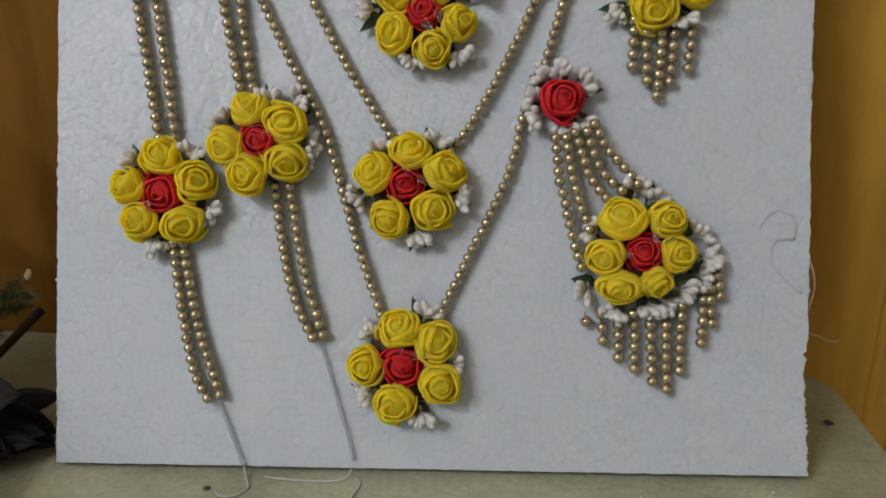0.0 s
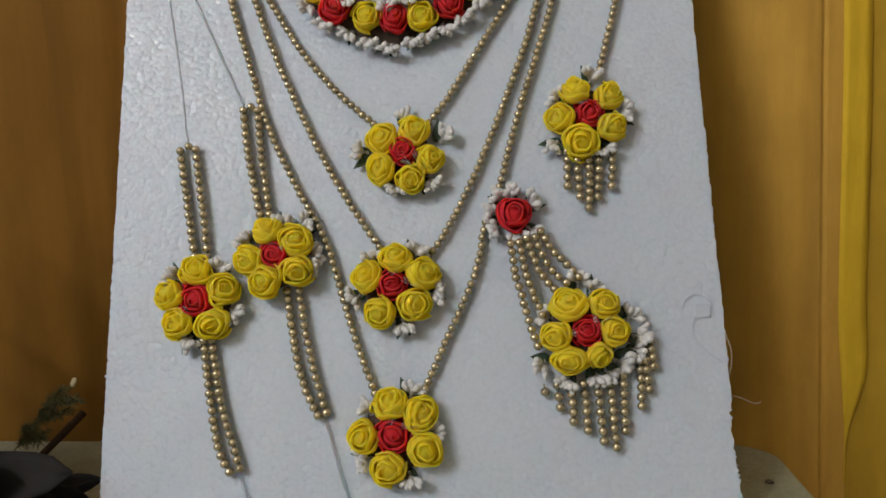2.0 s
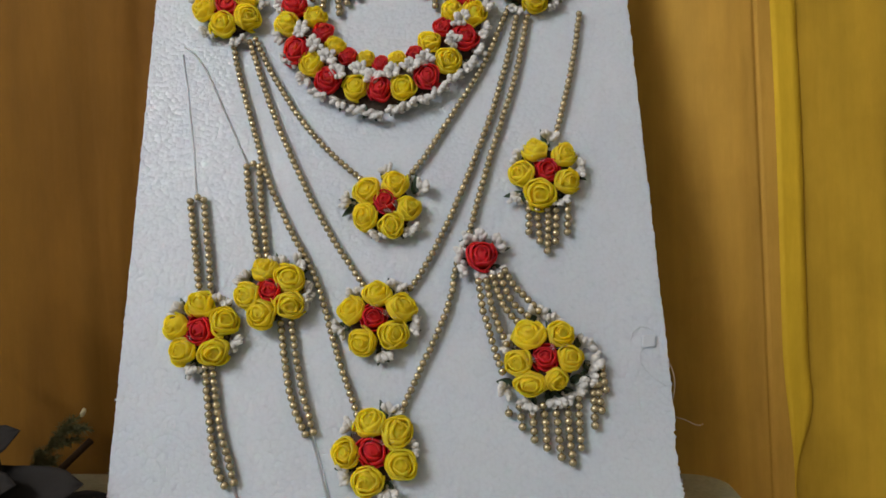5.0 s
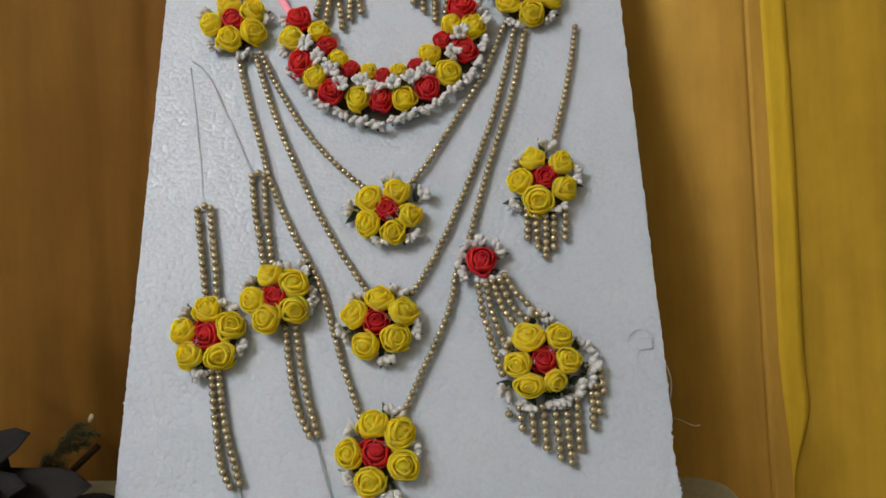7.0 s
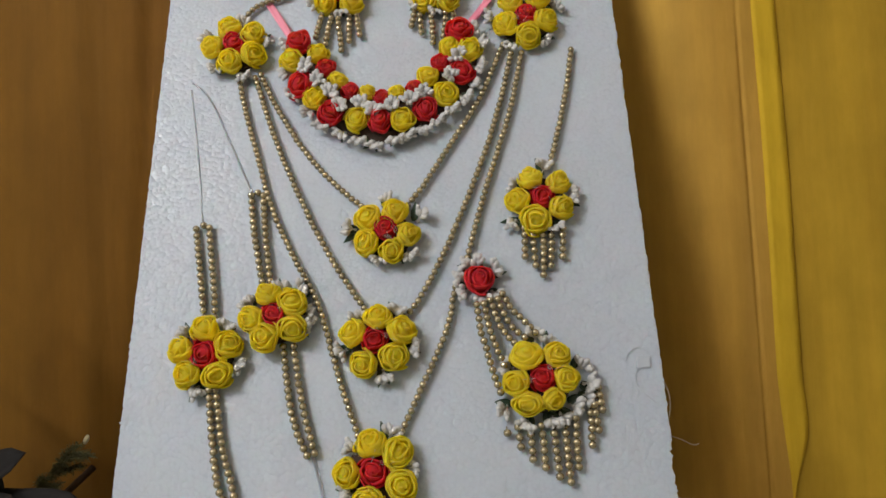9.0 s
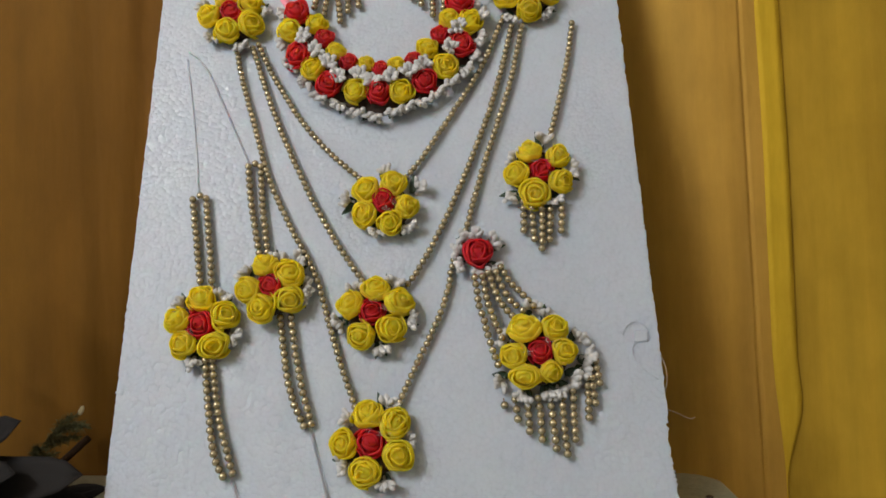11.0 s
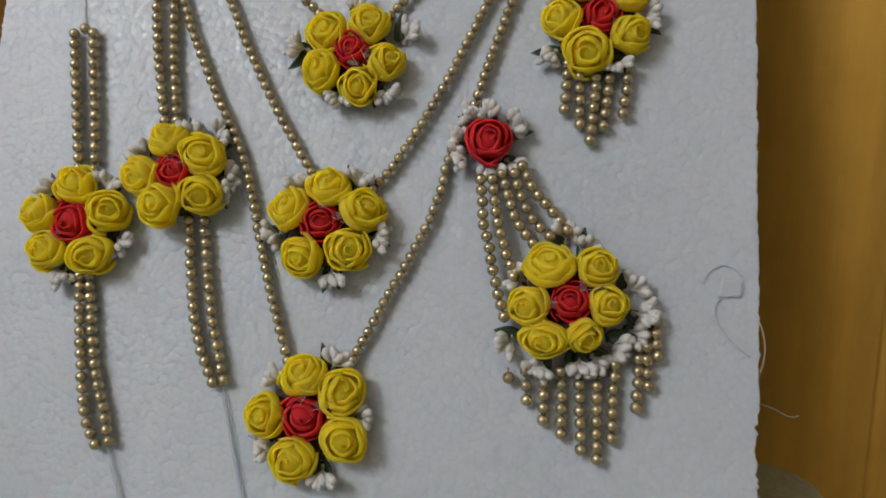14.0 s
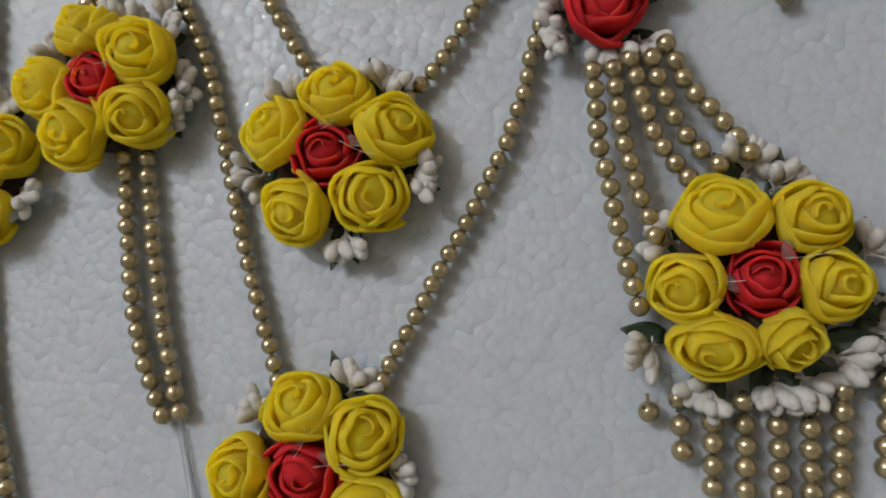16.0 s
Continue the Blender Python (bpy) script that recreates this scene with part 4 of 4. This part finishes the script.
for lift in (0.0005, 0.0002):
    grids.append([[Vector((-0.0052 + 0.0105 * j / 8 + 0.0012 * (i / 6 - 0.5), -0.0046 + 0.009 * i / 6, lift + 0.0002 * noise.noise(Vector((3.1 * i / 6, 2.7 * j / 8, 5))))) for j in range(9)] for i in range(7)])
bm = bmesh.new()
sheet(bm, grids[0], grids[1], 7, 9)
part("film", bm, FILM, tape)


def on_table(x, y):
    return Matrix.Translation((x, y, TOP))


# ---- loops of wire at the foot of the board ----
loop = thing("wire_loop", on_table(-0.07, -0.005), "loop of clear nylon wire lying on the table", "wire")
for line in ([(-0.085, -0.004, 0.0008), (-0.07, -0.0062, 0.0008), (-0.05, -0.0066, 0.0008), (-0.041, -0.0045, 0.002), (-0.0385, -0.001, 0.007)],
             [(-0.0967, -0.0005, 0.006), (-0.094, -0.006, 0.001), (-0.091, -0.014, 0.0006), (-0.096, -0.020, 0.0006), (-0.104, -0.020, 0.0006), (-0.108, -0.0145, 0.0006)],
             [(-0.036, -0.004, 0.0006), (-0.0335, -0.009, 0.0006), (-0.036, -0.018, 0.0006), (-0.038, -0.026, 0.0006)]):
    bm = bmesh.new()
    cord(bm, glide([Vector(p) - Vector((-0.07, -0.005, 0)) for p in line], 0.002), 0.0005, 6)
    part("nylon_wire", bm, MILKY, loop)

# ---- specks on the table ----
for x, y, size in ((0.239, 0.060, 0.0033), (-0.112, -0.0145, 0.0022)):
    rnd = random.Random(int(1000 * abs(x)))
    bm = bmesh.new()
    bmesh.ops.create_icosphere(bm, subdivisions=2, radius=size, matrix=Matrix.Diagonal((1, 0.7, 0.35, 1)))
    for v in bm.verts:
        v.co += 0.25 * size * noise.noise_vector(v.co * 400)
    me = finish(bm, "debris")
    me.materials.append(SPECK)
    ob = new("debris", me)
    ob.matrix_world = on_table(x, y) @ Matrix.Translation((0, 0, size * 0.3))
    tagged(ob, "small dark brown speck lying on the table", "debris")


rnd = random.Random(77)
for k in range(22):
    bm = bmesh.new()
    size = rnd.uniform(0.0004, 0.0009)
    bmesh.ops.create_icosphere(bm, subdivisions=1, radius=size, matrix=Matrix.Diagonal((1.3, 0.8, 0.7, 1)))
    me = finish(bm, "foam_crumb")
    me.materials.append(STYRO)
    ob = new("foam_crumb", me)
    side = rnd.choice((-0.27, 0.1, 0.1, 0.12))
    ob.matrix_world = on_table(side + rnd.uniform(-0.09, 0.09), rnd.uniform(-0.03, -0.006) if side > 0 else rnd.uniform(-0.03, 0.12)) @ Matrix.Translation((0, 0, size * 0.6))
    tagged(ob, "tiny white foam crumb lying on the table", "crumb", "foam crumbs on the table")


# ---- dark artificial plant beside the board ----
def big_leaf(long_, wide, droop, seed, point=1.0, crumple=0.002):
    bm = bmesh.new()
    rows, cols = 12, 7
    grids = []
    for thick in (0.0, 0.0006):
        g = []
        for i in range(rows):
            q = i / (rows - 1)
            half = wide * max(0.0, math.sin(math.pi * (0.1 + 0.9 * q) ** 0.75)) ** point + 0.0004
            g.append([])
            for j in range(cols):
                s = 2 * j / (cols - 1) - 1
                z = -droop * long_ * q * q + 0.25 * abs(s) * half + crumple * noise.noise(Vector((40 * q * long_, 1.6 * s, seed)))
                g[-1].append(Vector((long_ * q, s * half * (1 + 0.12 * noise.noise(Vector((9 * q, seed, s))) + 0.10 * abs((5 * q + 0.3 * seed) % 1.0 - 0.5)), z - thick)))
        grids.append(g)
    sheet(bm, grids[0], grids[1], rows, cols)
    return bm


def plant():
    base = Vector((-0.31, 0.03, TOP))
    p = thing("artificial_plant", Matrix.Translation(base), "artificial plant with blackish leaves and a mossy sprig on the table", "plant")
    rnd = random.Random(8)
    bm = bmesh.new()
    blob_base(bm, Vector((0, 0, 0)), 0.03, 0.012, 5, 24)
    part("foot", bm, TWIG, p)
    # tip, half width, droop, and how far the blade is turned up about its midrib
    tips = [((-0.205, 0.020, 0.022), 0.012, 0.1, 50), ((-0.212, 0.008, 0.018), 0.012, 0.1, 40), ((-0.207, -0.002, 0.012), 0.012, 0.1, 40), ((-0.220, 0.03, 0.016), 0.012, 0.1, 35),
            ((-0.232, -0.02, 0.010), 0.013, 0.1, 45), ((-0.225, 0.000, 0.014), 0.014, 0.1, 60), ((-0.240, -0.008, 0.024), 0.016, 0.1, 60), ((-0.205, 0.012, 0.006), 0.013, 0.0, 55),
            # tall and forward leaves out of view, added to shade the curtain and table corner
            ((-0.38, 0.02, 0.20), 0.032, 0.05, 85), ((-0.42, -0.06, 0.26), 0.034, 0.05, 85), ((-0.45, 0.05, 0.20), 0.034, 0.1, 80),
            ((-0.38, -0.12, 0.14), 0.030, 0.1, 70), ((-0.46, -0.02, 0.13), 0.03, 0.15, 60),
            ((-0.335, -0.12, 0.085), 0.030, 0.1, 10), ((-0.272, -0.13, 0.075), 0.034, 0.1, 5), ((-0.295, -0.17, 0.09), 0.036, 0.1, -8), ((-0.255, -0.10, 0.05), 0.026, 0.1, 8), ((-0.31, -0.14, 0.06), 0.028, 0.1, -10), ((-0.36, -0.10, 0.12), 0.030, 0.1, 15)]
    # more unseen tall leaves, there to block light from the left curtain
    for k in range(9):
        tips.append(((rnd.uniform(-0.50, -0.39), rnd.uniform(-0.08, 0.06), rnd.uniform(0.14, 0.32)), rnd.uniform(0.026, 0.036), rnd.uniform(0.0, 0.15), rnd.uniform(-90, 90)))
    # broad crumpled low leaves that fill the corner beside the board, partly in place of its shadow
    for k in range(26):
        tips.append(((rnd.uniform(-0.230, -0.204), rnd.uniform(-0.012, 0.026), rnd.uniform(0.002, 0.010)), rnd.uniform(0.010, 0.016), rnd.uniform(0.0, 0.08), rnd.uniform(0, 60)))
    for k in range(10):
        tips.append(((rnd.uniform(-0.27, -0.232), rnd.uniform(-0.04, 0.01), rnd.uniform(0.002, 0.010)), rnd.uniform(0.012, 0.018), rnd.uniform(0.0, 0.08), rnd.uniform(0, 60)))
    low, high_root = Vector((0, -0.005, 0.005)), Vector((-0.035, -0.03, 0.03))
    # two broad blunt leaves that stand higher
    tips += [((-0.207, -0.006, 0.044), 0.019, 0.0, 62), ((-0.252, 0.000, 0.080), 0.017, 0.0, 60), ((-0.245, -0.02, 0.048), 0.018, 0.02, 50)]
    for k, (tip, wide, droop, roll) in enumerate(tips):
        broad = k >= len(tips) - 3
        root = (high_root if broad else low) + Vector((0.010 * math.cos(k), 0.010 * math.sin(k), 0.0015 * (k % 3)))
        way = Vector(tip) - base - root
        long_ = way.length
        way = (way + Vector((0, 0, droop * long_))).normalized()
        bm = big_leaf(long_, wide, droop, k, 0.4 if broad else 0.55, 0.003 if broad else 0.005)
        m = Matrix.Translation(root) @ way.to_track_quat("X", "Z").to_matrix().to_4x4() @ Matrix.Rotation(radians(roll), 4, "X")
        bmesh.ops.transform(bm, matrix=m, verts=bm.verts)
        part("leaf", bm, BLACKLEAF, p)
    end = Vector((-0.256, 0.103, 0.046)) - base
    bm = bmesh.new()
    cord(bm, glide([Vector((0.01, 0.01, 0.006)), Vector((0.03, 0.035, 0.022)), end], 0.004), 0.0024, 8, 1.2)
    part("twig", bm, TWIG, p, "thick dark brown twig")
    # mossy sprig: a thin stalk set with fine needles
    stalk = glide([Vector((0.0, 0.03, 0.008)), Vector((0.012, 0.060, 0.034)), Vector((0.030, 0.075, 0.058)), Vector((0.0455, 0.080, 0.073))], 0.0025)
    bm = bmesh.new()
    cord(bm, stalk, 0.0006, 5)
    for k in range(9):
        start = stalk[len(stalk) * (4 + k // 2) // 10]
        side = Vector((rnd.uniform(0.1, 1), rnd.uniform(-0.5, 0.5), rnd.uniform(0.0, 0.9))).normalized()
        sub = glide([start, start + side * 0.010, start + side * 0.020 + Vector((0.004, 0, -0.003))], 0.002)
        cord(bm, sub, 0.0004, 5)
        for q in sub[1:]:
            for _ in range(9):
                way = (Vector((rnd.uniform(-1, 1), rnd.uniform(-1, 1), rnd.uniform(-0.8, 1))).normalized() + 0.6 * side).normalized()
                cord(bm, [q, q + way * rnd.uniform(0.002, 0.004), q + way * rnd.uniform(0.004, 0.008) + Vector((0.001, 0, -0.001))], 0.00042, 4, 0.5)
    part("sprig", bm, NEEDLE, p, "moss green sprig of fine needles")
    bm = bmesh.new()
    got = bmesh.ops.create_uvsphere(bm, u_segments=10, v_segments=8, radius=1, matrix=Matrix.Translation(stalk[-1]) @ pose(0, 0, 0, 0, 25, 0) @ Matrix.Diagonal((0.0022, 0.0014, 0.0042, 1)))
    for v in got["verts"]:
        v.co += 0.0008 * noise.noise_vector(v.co * 300)
    part("flower_tip", bm, PETAL, p, "pale cream petal at the tip")


plant()
